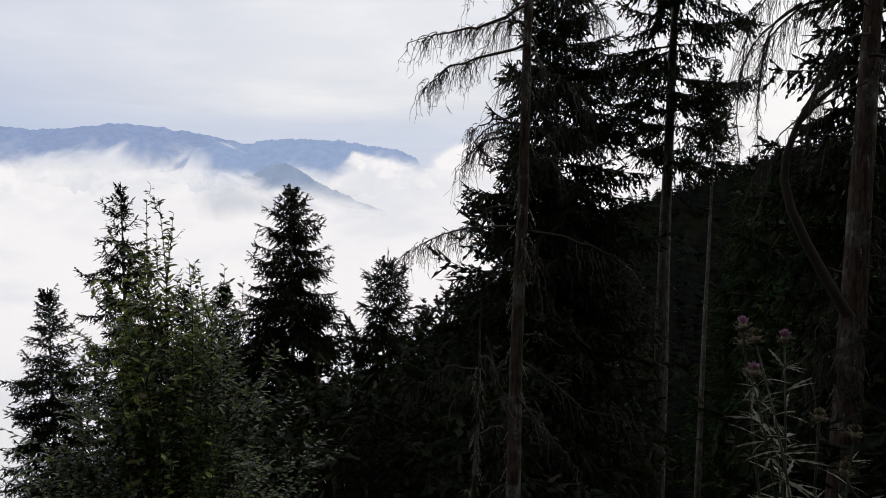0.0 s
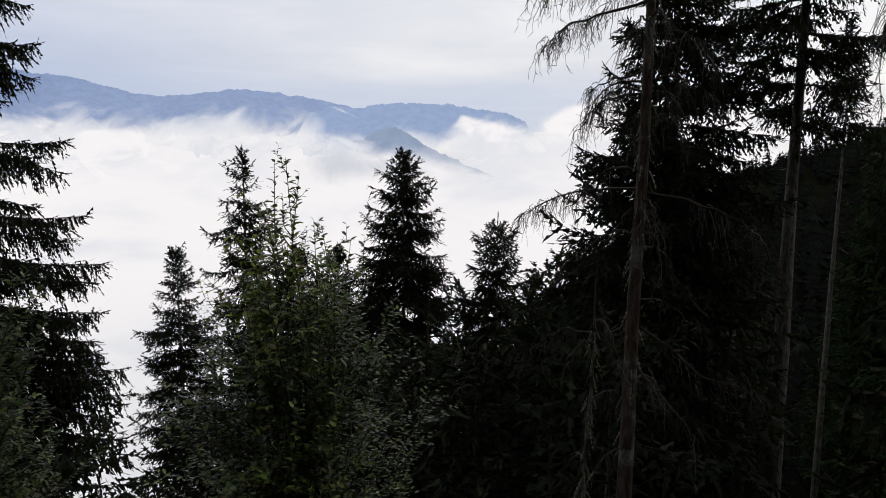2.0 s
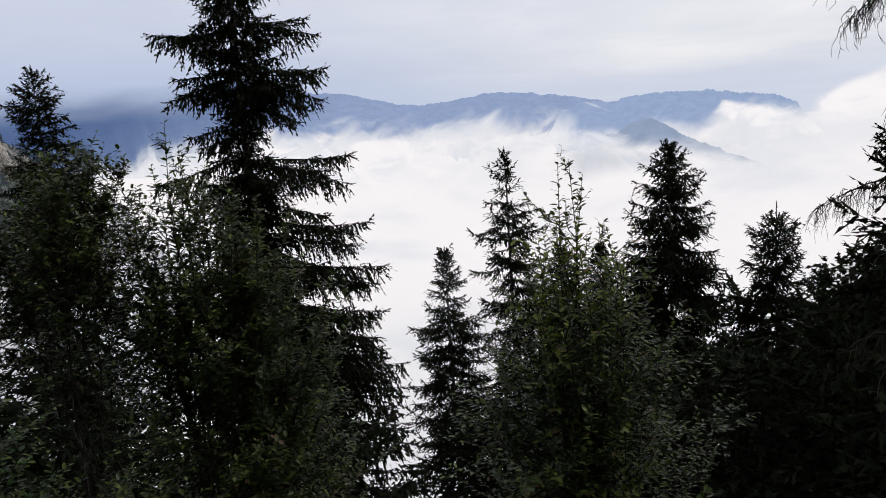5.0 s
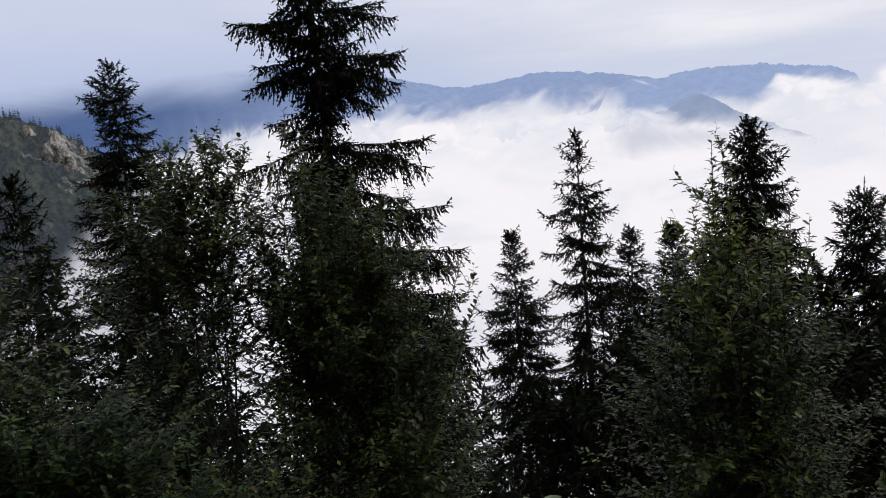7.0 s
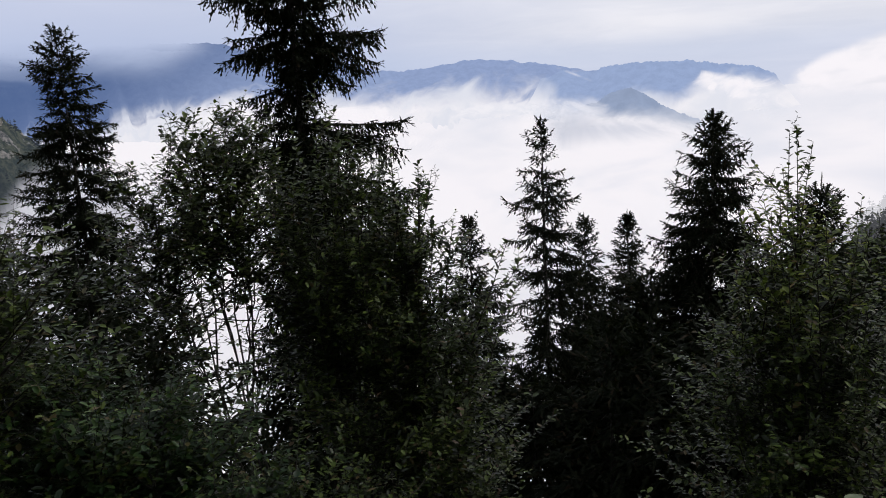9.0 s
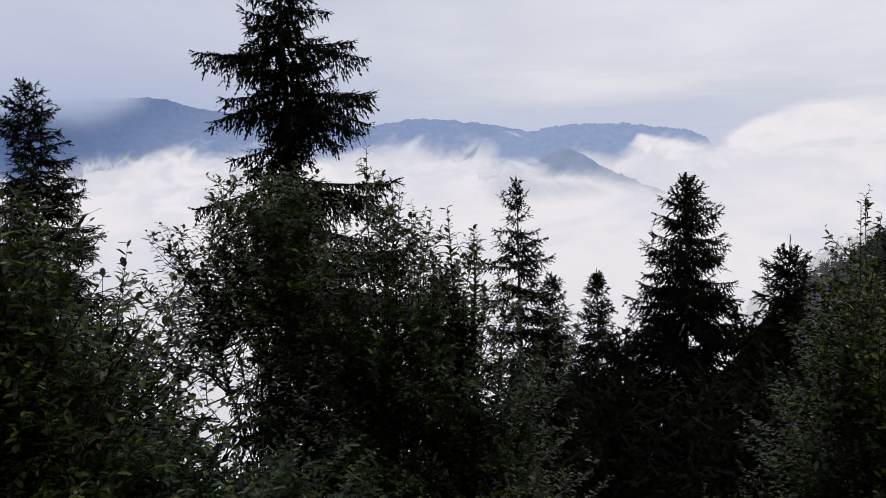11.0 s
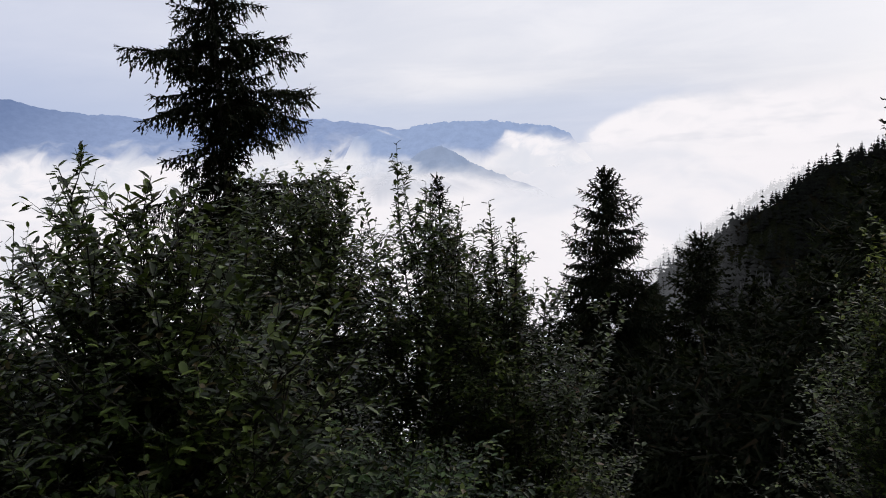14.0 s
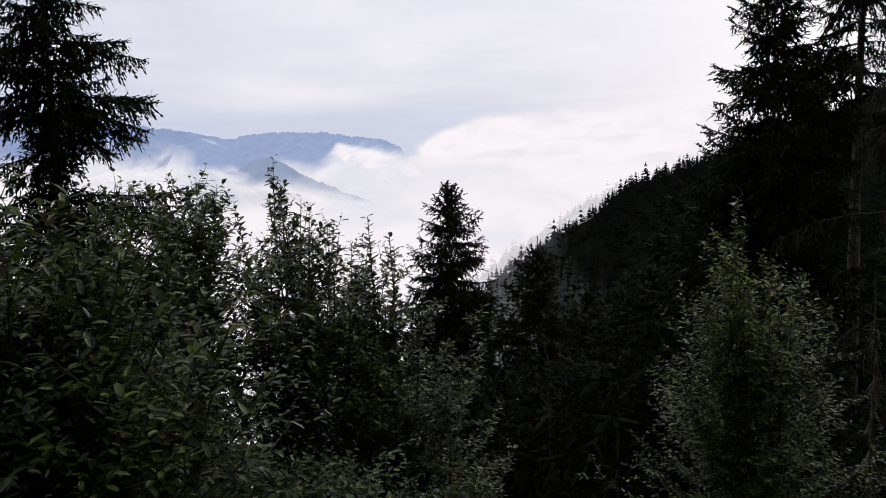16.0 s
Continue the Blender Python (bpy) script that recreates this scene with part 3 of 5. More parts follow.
def spruce_meshes(seed, H, crown, clear=0.0, gap=0.3, droop=0.3, hang=0.7, fray=0.2, thin=0.06, trunk_r=None, full=5.0, boughs=(), whorl=(5, 8), coarse=1.0, lift=0.0, leader=0.3):
    """Trunk, limbs and needles of a spruce of height H; crown gives (metres below the tip, radius) pairs."""
    rng = np.random.default_rng(seed)
    tr = trunk_r or 0.009 * H + 0.015
    k = 14
    t = np.linspace(0, 1, k)
    wob = np.cumsum(rng.normal(0, 0.012, (k, 2)), 0) * H * 0.05
    wob -= wob[-1] * t[:, None]
    spine = np.stack([wob[:, 0], wob[:, 1], H * t], -1)
    trunk = tubes(spine[None], (tr * (1 - 0.96 * t) + 0.004)[None], 9)
    deep, radius = [c[0] for c in crown], [c[1] for c in crown]
    u = np.linspace(0, 1, 7)
    lines, limb_len = [], []

    def limb(h0, turn, L, rise, sag, curl):
        c = [np.interp(h0, spine[:, 2], spine[:, i]) for i in (0, 1)]
        zz = h0 + L * (rise * u - sag * u**1.7 + curl * u**3)
        lines.append(np.stack([c[0] + np.cos(turn) * L * u, c[1] + np.sin(turn) * L * u, zz], -1))
        limb_len.append(L)

    z = H - leader
    while z > max(clear * H + 0.3, H - full - 8.0):
        d = H - z
        ring = np.interp(d, deep, radius)
        n = rng.integers(*whorl)
        for a in rng.uniform(0, 2 * np.pi) + np.arange(n) * 2 * np.pi / n + rng.normal(0, 0.3, n):
            L = max(0.05, ring * (1.04 - abs(rng.normal(0, 1)) * fray) - 0.05)
            if rng.random() < thin:
                L *= 0.5
            f = min(1.0, d / 2.2)
            rise = np.interp(d, [0, 0.4, 1.0, 2.2, 5.0], [1.5, 1.0, 0.55, 0.18, 0.0]) + lift + rng.normal(0, 0.13)
            limb(z + rng.normal(0, gap * 0.3), a + 0.2 * rng.normal() * u, L, rise, droop * f * rng.uniform(0.7, 1.5), rng.uniform(0.1, 0.4) * f)
        z -= gap * rng.uniform(0.7, 1.3) * (0.4 + 0.6 * min(1, d / 1.5))
    for h0, turn, L, rise, sag, curl in boughs:
        limb(h0, math.radians(turn) + 0.1 * rng.normal() * u, L, rise, sag, curl)
    lines, limb_len = np.array(lines), np.array(limb_len)
    limbs = tubes(lines[:, ::2], (0.006 + 0.010 * limb_len)[:, None] * (1 - 0.88 * u[::2]), 3)
    # flat fans of side branchlets on every limb, each set with short needle shoots
    B, W, Ln, fat = [], [], [], []
    up = np.array([0, 0, 1.0])
    for line, L in zip(lines, limb_len):
        c = min(max(2.3, 1.1 * coarse), coarse * np.interp(H - line[0, 2] - full, [0, 1.0, 3], [1, 2.2, 4.0]))
        n = max(5, int(L / (0.055 * c)))
        v = np.linspace(0.1 if L < 0.8 else 0.16, 0.97, n) + rng.uniform(-0.4, 0.4, n) / n
        p = np.stack([np.interp(v, u, line[:, i]) for i in range(3)], -1)
        d = unit(line[-1] - line[0])
        e = unit(np.stack([np.interp(np.minimum(v + 0.1, 1), u, line[:, i]) - np.interp(np.maximum(v - 0.1, 0), u, line[:, i]) for i in range(3)], -1))
        side = unit(np.cross(d, up)) * np.where(np.arange(n) % 2 == 0, 1.0, -1.0)[:, None]
        l2 = np.clip(0.5 * L * (1.1 - v), 0.03 + 0.1 * min(L, 0.6), 0.44) * rng.uniform(0.6, 1.25, n)
        short = np.clip(0.4 + L, 0.45, 1.0)
        w = unit(e * rng.uniform(0.55, 1.0, (n, 1)) + side * rng.uniform(0.35, 0.95, (n, 1)) - up * hang * rng.uniform(-0.35, 1.3, (n, 1)))
        m = np.maximum(1, (l2 / (0.068 * c)).astype(int)) + 1
        i = np.repeat(np.arange(n), m)
        j = np.arange(len(i)) - np.repeat(np.cumsum(m) - m, m)
        along = (j / np.maximum(1, m[i] - 1))[:, None]
        q = p[i] + w[i] * l2[i][:, None] * along - up * (0.22 * hang * l2[i][:, None] * along**2)
        flip = np.where(j % 2 == 0, 1.0, -1.0)[:, None]
        end = (j == m[i] - 1)[:, None]
        x = unit(np.cross(w[i], up))
        g = w[i] * rng.uniform(0.6, 1.0, (len(i), 1)) + np.where(end, 0.1, 0.6) * flip * x + up * np.where(end, rng.uniform(-0.5 * hang, 0.3, (len(i), 1)), rng.uniform(-1.7 * hang, 0.2, (len(i), 1)))
        B += [q, np.repeat(line[-1:], 3, 0), p]
        tip = unit(line[-1] - line[-2])
        W += [g, tip + rng.normal(0, 0.28, (3, 3)) + 0.12 * up, e + up * rng.uniform(-0.7, 0.5, (n, 1))]
        Ln += [short * c**0.6 * rng.uniform(0.10, 0.27, len(i)), short * rng.uniform(0.1, 0.2, 3), short * c**0.6 * rng.uniform(0.1, 0.22, n)]
        fat += [np.full(len(i) + 3 + n, c**0.6)]
    # top shoot
    nl = 6 + int(leader * 16)
    h = np.linspace(0, 1, nl)
    B.append(spine[-1:] - np.stack([0 * h, 0 * h, (leader + 0.15) * (1 - h)], -1))
    a = np.arange(nl) * 2.4
    W.append(np.stack([np.cos(a) * (1.05 - h), np.sin(a) * (1.05 - h), 0.6 + 0 * h], -1))
    Ln.append(0.05 + 0.08 * (1 - h))
    B.append(spine[-1:] - [[0, 0, leader + 0.15]])
    W.append(up[None])
    Ln.append(np.array([leader + 0.2]))
    fat.append(np.full(nl + 1, 0.8))
    B, W, Ln, fat = (np.concatenate(q) for q in (B, W, Ln, fat))
    needles = sprays(B, W, Ln, 0.036 * fat * rng.uniform(0.7, 1.3, len(B)), rng.uniform(-0.15, 0.25, len(B)), 2, rng, 0.021 * fat[:, None])
    return trunk, limbs, needles


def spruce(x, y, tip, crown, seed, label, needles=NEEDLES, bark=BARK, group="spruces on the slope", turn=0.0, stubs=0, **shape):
    base = float(ground_z(x, y)) - 0.15
    trunk, limbs, green = spruce_meshes(seed, tip - base, crown, **shape)
    tree = new("spruce_tree")
    tree.matrix_world = pose(x, y, base, 0, 0, turn)
    tagged(tree, label, "tree", group)
    part("trunk", smooth(mesh_from("trunk", *trunk)), bark, tree)
    rng = np.random.default_rng(seed + 500)
    for h in np.sort(rng.uniform(0.28, shape.get("clear", 0.5), stubs)) * (tip - base):
        a, L, w = rng.uniform(0, 6.28), rng.uniform(0.15, 0.6), np.linspace(0, 1, 5)
        rim = (shape["trunk_r"] or 0.15) * (1 - 0.96 * h / (tip - base))
        twig = np.stack([np.cos(a) * (rim + L * w), np.sin(a) * (rim + L * w), h + L * (0.1 * w - rng.uniform(0.05, 0.4) * w**2)], -1)
        part("dead_twig", mesh_from("dead_twig", *tubes(twig[None], (0.009 * (1 - 0.8 * w))[None], 4)), LICHEN_TWIGS, tree)
    me = mesh_from("crown", *joined([green, limbs]))
    ob = part("crown", me, needles, tree)
    me.materials.append(LIMB)
    where = np.zeros(len(me.polygons), np.int32)
    where[len(green[1]):] = 1
    me.polygons.foreach_set("material_index", where)
    return tree


DARK = "dark green spruce on the steep slope below the path"
CONE = ((0, 0.04), (0.5, 0.3), (1, 0.55), (2.2, 1.0), (3.6, 1.35), (6, 1.75), (12, 2.3))
SLIM = ((0, 0.04), (0.8, 0.42), (1.6, 0.7), (2.6, 1.0), (4, 1.3), (7, 1.7), (12, 2.0))
AWAY = 33.0  # the tall spruce's longest boughs reach out to both sides of this direction


def reaching(base, rows):
    """Single boughs of a tall spruce, from (height of the tip, reach, turn, rise, sag, curl); a negative reach goes to the other side."""
    return [(z - base - abs(L) * (rise - sag + curl), AWAY + (180 if L < 0 else 0) + turn, abs(L) * 0.97, rise, sag, curl) for z, L, turn, rise, sag, curl in rows]


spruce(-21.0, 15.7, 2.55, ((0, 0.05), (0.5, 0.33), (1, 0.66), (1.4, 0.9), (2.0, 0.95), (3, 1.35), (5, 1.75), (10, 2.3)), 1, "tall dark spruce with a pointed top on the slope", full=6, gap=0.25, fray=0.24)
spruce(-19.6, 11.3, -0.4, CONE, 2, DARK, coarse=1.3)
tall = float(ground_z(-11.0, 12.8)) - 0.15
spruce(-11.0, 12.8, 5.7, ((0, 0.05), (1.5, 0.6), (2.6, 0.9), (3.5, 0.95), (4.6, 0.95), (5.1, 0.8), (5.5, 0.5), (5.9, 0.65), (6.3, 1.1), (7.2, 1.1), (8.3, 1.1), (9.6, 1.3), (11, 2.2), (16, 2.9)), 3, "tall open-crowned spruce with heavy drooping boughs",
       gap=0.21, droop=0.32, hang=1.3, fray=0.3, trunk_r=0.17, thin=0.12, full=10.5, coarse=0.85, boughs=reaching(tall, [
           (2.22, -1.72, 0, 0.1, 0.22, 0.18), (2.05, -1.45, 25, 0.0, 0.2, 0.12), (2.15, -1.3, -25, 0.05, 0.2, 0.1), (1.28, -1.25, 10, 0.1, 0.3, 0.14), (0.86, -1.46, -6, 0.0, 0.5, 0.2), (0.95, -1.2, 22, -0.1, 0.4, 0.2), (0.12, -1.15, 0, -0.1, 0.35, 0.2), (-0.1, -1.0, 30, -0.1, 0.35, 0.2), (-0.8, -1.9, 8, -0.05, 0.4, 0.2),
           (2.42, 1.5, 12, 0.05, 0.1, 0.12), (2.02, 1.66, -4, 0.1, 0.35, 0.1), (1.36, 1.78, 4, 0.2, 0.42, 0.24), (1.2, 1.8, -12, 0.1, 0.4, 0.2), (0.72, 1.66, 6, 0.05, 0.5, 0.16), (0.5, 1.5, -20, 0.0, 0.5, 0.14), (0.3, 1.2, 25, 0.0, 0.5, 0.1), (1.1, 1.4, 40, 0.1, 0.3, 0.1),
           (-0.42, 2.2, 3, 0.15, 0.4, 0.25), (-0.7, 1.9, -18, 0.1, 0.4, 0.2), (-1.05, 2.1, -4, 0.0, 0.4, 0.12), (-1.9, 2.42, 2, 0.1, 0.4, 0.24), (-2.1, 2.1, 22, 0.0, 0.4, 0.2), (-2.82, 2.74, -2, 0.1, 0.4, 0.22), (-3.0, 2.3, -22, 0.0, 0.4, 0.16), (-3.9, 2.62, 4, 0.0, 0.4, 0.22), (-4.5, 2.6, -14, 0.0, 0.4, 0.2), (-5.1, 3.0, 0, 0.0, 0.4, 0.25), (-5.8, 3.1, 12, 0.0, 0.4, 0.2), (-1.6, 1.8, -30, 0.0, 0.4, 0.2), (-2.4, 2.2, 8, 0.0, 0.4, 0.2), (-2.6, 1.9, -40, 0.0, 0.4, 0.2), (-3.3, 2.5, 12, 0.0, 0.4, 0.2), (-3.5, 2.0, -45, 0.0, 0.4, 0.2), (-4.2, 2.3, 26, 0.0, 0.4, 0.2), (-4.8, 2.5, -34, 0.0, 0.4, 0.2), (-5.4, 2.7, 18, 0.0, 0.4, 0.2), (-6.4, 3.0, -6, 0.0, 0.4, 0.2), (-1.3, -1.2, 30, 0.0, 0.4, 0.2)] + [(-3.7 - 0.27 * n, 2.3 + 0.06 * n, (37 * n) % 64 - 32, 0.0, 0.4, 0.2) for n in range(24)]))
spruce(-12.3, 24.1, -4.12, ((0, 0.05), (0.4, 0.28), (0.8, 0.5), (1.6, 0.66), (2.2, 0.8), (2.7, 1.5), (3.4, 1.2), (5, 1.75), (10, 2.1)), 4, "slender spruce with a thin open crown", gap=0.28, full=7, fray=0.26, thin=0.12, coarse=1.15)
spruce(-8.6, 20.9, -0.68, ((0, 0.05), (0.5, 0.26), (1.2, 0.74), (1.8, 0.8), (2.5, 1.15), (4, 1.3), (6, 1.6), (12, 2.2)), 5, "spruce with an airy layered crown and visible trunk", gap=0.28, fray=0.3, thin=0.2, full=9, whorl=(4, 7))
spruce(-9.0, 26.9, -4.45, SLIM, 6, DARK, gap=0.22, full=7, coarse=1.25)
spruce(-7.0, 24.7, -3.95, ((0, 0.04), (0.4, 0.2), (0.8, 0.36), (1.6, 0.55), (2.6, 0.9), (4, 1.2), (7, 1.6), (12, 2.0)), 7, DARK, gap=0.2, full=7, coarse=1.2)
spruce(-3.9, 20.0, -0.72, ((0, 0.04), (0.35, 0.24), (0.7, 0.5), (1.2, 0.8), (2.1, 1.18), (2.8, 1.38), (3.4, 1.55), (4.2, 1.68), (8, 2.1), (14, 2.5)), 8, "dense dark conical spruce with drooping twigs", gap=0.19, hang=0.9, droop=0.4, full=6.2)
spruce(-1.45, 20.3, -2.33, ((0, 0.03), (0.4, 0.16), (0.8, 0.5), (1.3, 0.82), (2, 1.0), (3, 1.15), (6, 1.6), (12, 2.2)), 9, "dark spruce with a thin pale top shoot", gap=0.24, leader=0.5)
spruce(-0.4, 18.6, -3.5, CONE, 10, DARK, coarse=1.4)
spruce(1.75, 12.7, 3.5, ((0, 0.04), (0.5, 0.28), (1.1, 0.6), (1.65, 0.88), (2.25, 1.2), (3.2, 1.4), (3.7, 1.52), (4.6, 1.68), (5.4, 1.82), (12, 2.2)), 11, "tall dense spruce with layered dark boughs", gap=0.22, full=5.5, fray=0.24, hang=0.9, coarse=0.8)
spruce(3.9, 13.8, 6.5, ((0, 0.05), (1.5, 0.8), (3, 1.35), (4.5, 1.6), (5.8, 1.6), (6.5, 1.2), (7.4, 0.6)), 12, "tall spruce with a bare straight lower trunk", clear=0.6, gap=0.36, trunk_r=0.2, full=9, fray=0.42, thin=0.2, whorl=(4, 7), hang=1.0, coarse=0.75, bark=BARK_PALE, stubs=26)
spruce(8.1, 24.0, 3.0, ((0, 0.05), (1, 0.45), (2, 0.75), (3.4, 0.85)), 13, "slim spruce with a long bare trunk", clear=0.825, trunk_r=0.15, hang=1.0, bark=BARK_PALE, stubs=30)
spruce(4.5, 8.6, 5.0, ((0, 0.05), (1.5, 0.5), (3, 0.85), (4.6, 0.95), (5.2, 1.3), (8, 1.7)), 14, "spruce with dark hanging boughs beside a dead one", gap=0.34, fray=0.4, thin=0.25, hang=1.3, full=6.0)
for x, y, tip, seed in ((11.6, 29.8, 0.35, 21), (13.0, 31.0, 0.0, 22), (13.9, 28.9, 1.0, 23)):
    spruce(x, y, tip, ((0, 0.05), (1.2, 0.5), (3, 1.1), (6, 1.6), (12, 2.3)), seed, "spruce rising above the dark wood", needles=NEEDLES_GREEN, coarse=1.5, full=6)
BUSHY = ((0, 0.25), (0.7, 0.9), (1.8, 1.5), (4, 2.0), (9, 2.5))
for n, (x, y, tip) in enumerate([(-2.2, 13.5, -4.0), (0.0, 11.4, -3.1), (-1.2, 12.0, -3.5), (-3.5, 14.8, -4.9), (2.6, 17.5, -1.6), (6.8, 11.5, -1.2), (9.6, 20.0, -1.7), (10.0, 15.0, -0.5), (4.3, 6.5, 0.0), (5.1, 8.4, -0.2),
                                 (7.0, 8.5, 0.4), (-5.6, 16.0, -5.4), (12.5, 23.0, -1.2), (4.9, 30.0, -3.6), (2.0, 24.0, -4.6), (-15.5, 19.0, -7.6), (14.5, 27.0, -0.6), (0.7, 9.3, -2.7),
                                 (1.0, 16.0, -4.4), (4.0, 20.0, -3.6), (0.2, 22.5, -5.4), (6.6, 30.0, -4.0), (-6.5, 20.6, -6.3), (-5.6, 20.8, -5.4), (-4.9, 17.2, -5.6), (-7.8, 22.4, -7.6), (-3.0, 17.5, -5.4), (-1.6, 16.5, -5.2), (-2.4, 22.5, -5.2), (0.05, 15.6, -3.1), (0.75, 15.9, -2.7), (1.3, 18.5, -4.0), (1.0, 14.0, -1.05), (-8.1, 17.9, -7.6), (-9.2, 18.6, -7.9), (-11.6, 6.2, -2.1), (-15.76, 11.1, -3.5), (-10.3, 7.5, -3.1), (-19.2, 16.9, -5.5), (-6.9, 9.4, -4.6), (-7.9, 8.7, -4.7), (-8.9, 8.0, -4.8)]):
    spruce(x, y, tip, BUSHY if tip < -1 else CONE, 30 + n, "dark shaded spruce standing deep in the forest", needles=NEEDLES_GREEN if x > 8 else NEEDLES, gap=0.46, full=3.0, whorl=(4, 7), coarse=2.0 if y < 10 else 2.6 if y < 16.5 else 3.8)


# ---- far woods ----


def woods(name, spots, heights, seed, material, label, layers=10, points=9, girth=0.24, ragged=0.5):
    """Many far conifers as stacked ragged skirts, uncountable and in one mesh."""
    rng = np.random.default_rng(seed)
    n = len(spots)
    V, F = [], []
    k = np.arange(layers) / layers
    for (x, y, z), h in zip(spots, heights):
        a = rng.uniform(0, 6.28, (layers, 1)) + np.arange(points) / points * 2 * np.pi + rng.normal(0, 0.2, (layers, points))
        r = h * girth * rng.uniform(0.7, 1.25) * (0.06 + k[:, None] ** 0.8) * rng.uniform(1 - ragged, 1 + ragged, (layers, points)) + 0.05
        zt = z + h * (1 - k) * 0.98 + h * rng.normal(0, 0.035, layers) * (k > 0)
        apex = np.stack([np.full(layers, x), np.full(layers, y), zt + h * 0.05], -1)
        rim = np.stack([x + np.cos(a) * r, y + np.sin(a) * r, zt[:, None] - h * 0.10 * rng.uniform(0.6, 1.4, (layers, points))], -1)
        inner = np.stack([x + np.cos(a + 0.35) * r * 0.5, y + np.sin(a + 0.35) * r * 0.5, zt[:, None] - h * 0.05 + 0 * a], -1)
        block = np.concatenate([apex[:, None], rim, inner], 1)
        i = np.arange(points)
        tri = np.concatenate([np.stack([0 * i, 1 + i, 1 + points + i], -1), np.stack([0 * i, 1 + points + i, 1 + (i + 1) % points], -1)])
        start = len(V) * layers * (1 + 2 * points)
        V.append(block.reshape(-1, 3))
        F.append((tri[None] + (np.arange(layers) * (1 + 2 * points))[:, None, None]).reshape(-1, 3) + start)
    ob = part(name, mesh_from(name, np.concatenate(V), np.concatenate(F)), material)
    return tagged(ob, label, "woods", kind="stuff")


def woods_material(name, haze, amount, foot=False):
    k = Mat(name)
    r = k.n.new("ShaderNodeNewGeometry").outputs["Random Per Island"]
    big = k.noise(0.09, 3)
    # near-black tones: the wood's deep shade is put into the tree colour
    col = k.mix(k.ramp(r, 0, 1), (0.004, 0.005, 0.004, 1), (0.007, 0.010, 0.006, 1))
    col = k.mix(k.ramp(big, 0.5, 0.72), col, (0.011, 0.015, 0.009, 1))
    body = k.shade(col, 0.9, Specular_IOR_Level=0.0)
    # haze is a pale emission mixed into the trees, stronger where foot is set
    haze_glow = k.node("ShaderNodeEmission", Color=haze).outputs[0]
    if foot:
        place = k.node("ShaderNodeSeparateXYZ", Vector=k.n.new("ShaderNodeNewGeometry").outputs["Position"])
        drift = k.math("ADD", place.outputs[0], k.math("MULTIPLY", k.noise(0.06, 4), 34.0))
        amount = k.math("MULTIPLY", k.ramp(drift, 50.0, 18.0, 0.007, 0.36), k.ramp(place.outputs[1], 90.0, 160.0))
    return k.surface(k.blend(amount, body, haze_glow))


def scatter(seed, count, x0, x1, y0, y1, keep):
    rng = np.random.default_rng(seed)
    x, y = rng.uniform(x0, x1, count), rng.uniform(y0, y1, count)
    ok = keep(x, y)
    x, y = x[ok], y[ok]
    z = ground_z(x, y)
    return np.stack([x, y, z - 0.3], -1), rng.uniform(0.55, 1.1, len(x)) * np.where(rng.random(len(x)) < 0.08, 1.6, 1.0)


near, nsize = scatter(5, 1700, -6, 90, 26, 120, lambda x, y: (x > 0.06 * y - 6) & (x < 0.75 * y + 12) & (ground_z(x, y) > -80))
inside = near[:, 0] > 0.06 * near[:, 1] - 2.5
near, nsize = near[inside], nsize[inside]
slope, ssize = scatter(11, 3400, -12, 125, 118, 200, lambda x, y: ((x > 9) | (y < 165)) & (x < 0.75 * y) & (ground_z(x, y) > -75))
brow, bsize = scatter(13, 2200, 0, 125, 176, 205, lambda x, y: (np.abs(y - 183 - 0.15 * x) < 5) & (x > 9))
heights = ssize * np.interp(slope[:, 1], [118, 165, 182, 192], [9, 6.5, 4, 2.6]) * np.interp(slope[:, 0], [45, 75], [1, 1.8])
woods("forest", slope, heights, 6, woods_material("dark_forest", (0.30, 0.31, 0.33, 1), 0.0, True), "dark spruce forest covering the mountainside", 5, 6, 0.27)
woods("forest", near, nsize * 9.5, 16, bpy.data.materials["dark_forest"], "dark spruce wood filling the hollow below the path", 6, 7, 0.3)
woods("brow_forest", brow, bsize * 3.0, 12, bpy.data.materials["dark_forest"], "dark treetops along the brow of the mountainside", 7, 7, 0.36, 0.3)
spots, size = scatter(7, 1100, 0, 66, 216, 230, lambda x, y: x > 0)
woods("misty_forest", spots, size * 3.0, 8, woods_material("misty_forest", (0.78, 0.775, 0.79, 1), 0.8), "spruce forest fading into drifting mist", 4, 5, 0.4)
rng = np.random.default_rng(9)
turn = np.radians(rng.uniform(47.5, 68, 460))
crest = 430 * np.tan(np.radians(np.interp(-np.degrees(turn), [-66, -57.4, -55.65, -54.16, -53.2, -51.5, -48.5, -47.2], [4.7, 2.3, 1.5, 0.6, -0.5, -2.1, -3.9, -5.4])))
down = np.where(np.arange(460) < 150, 0.0, rng.uniform(0.1, 0.75, 460))
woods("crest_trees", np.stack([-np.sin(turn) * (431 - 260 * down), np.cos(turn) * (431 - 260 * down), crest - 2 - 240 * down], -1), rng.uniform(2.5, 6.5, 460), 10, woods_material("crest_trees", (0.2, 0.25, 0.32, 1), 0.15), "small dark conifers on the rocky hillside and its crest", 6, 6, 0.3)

# ---- broadleaf bushes ----


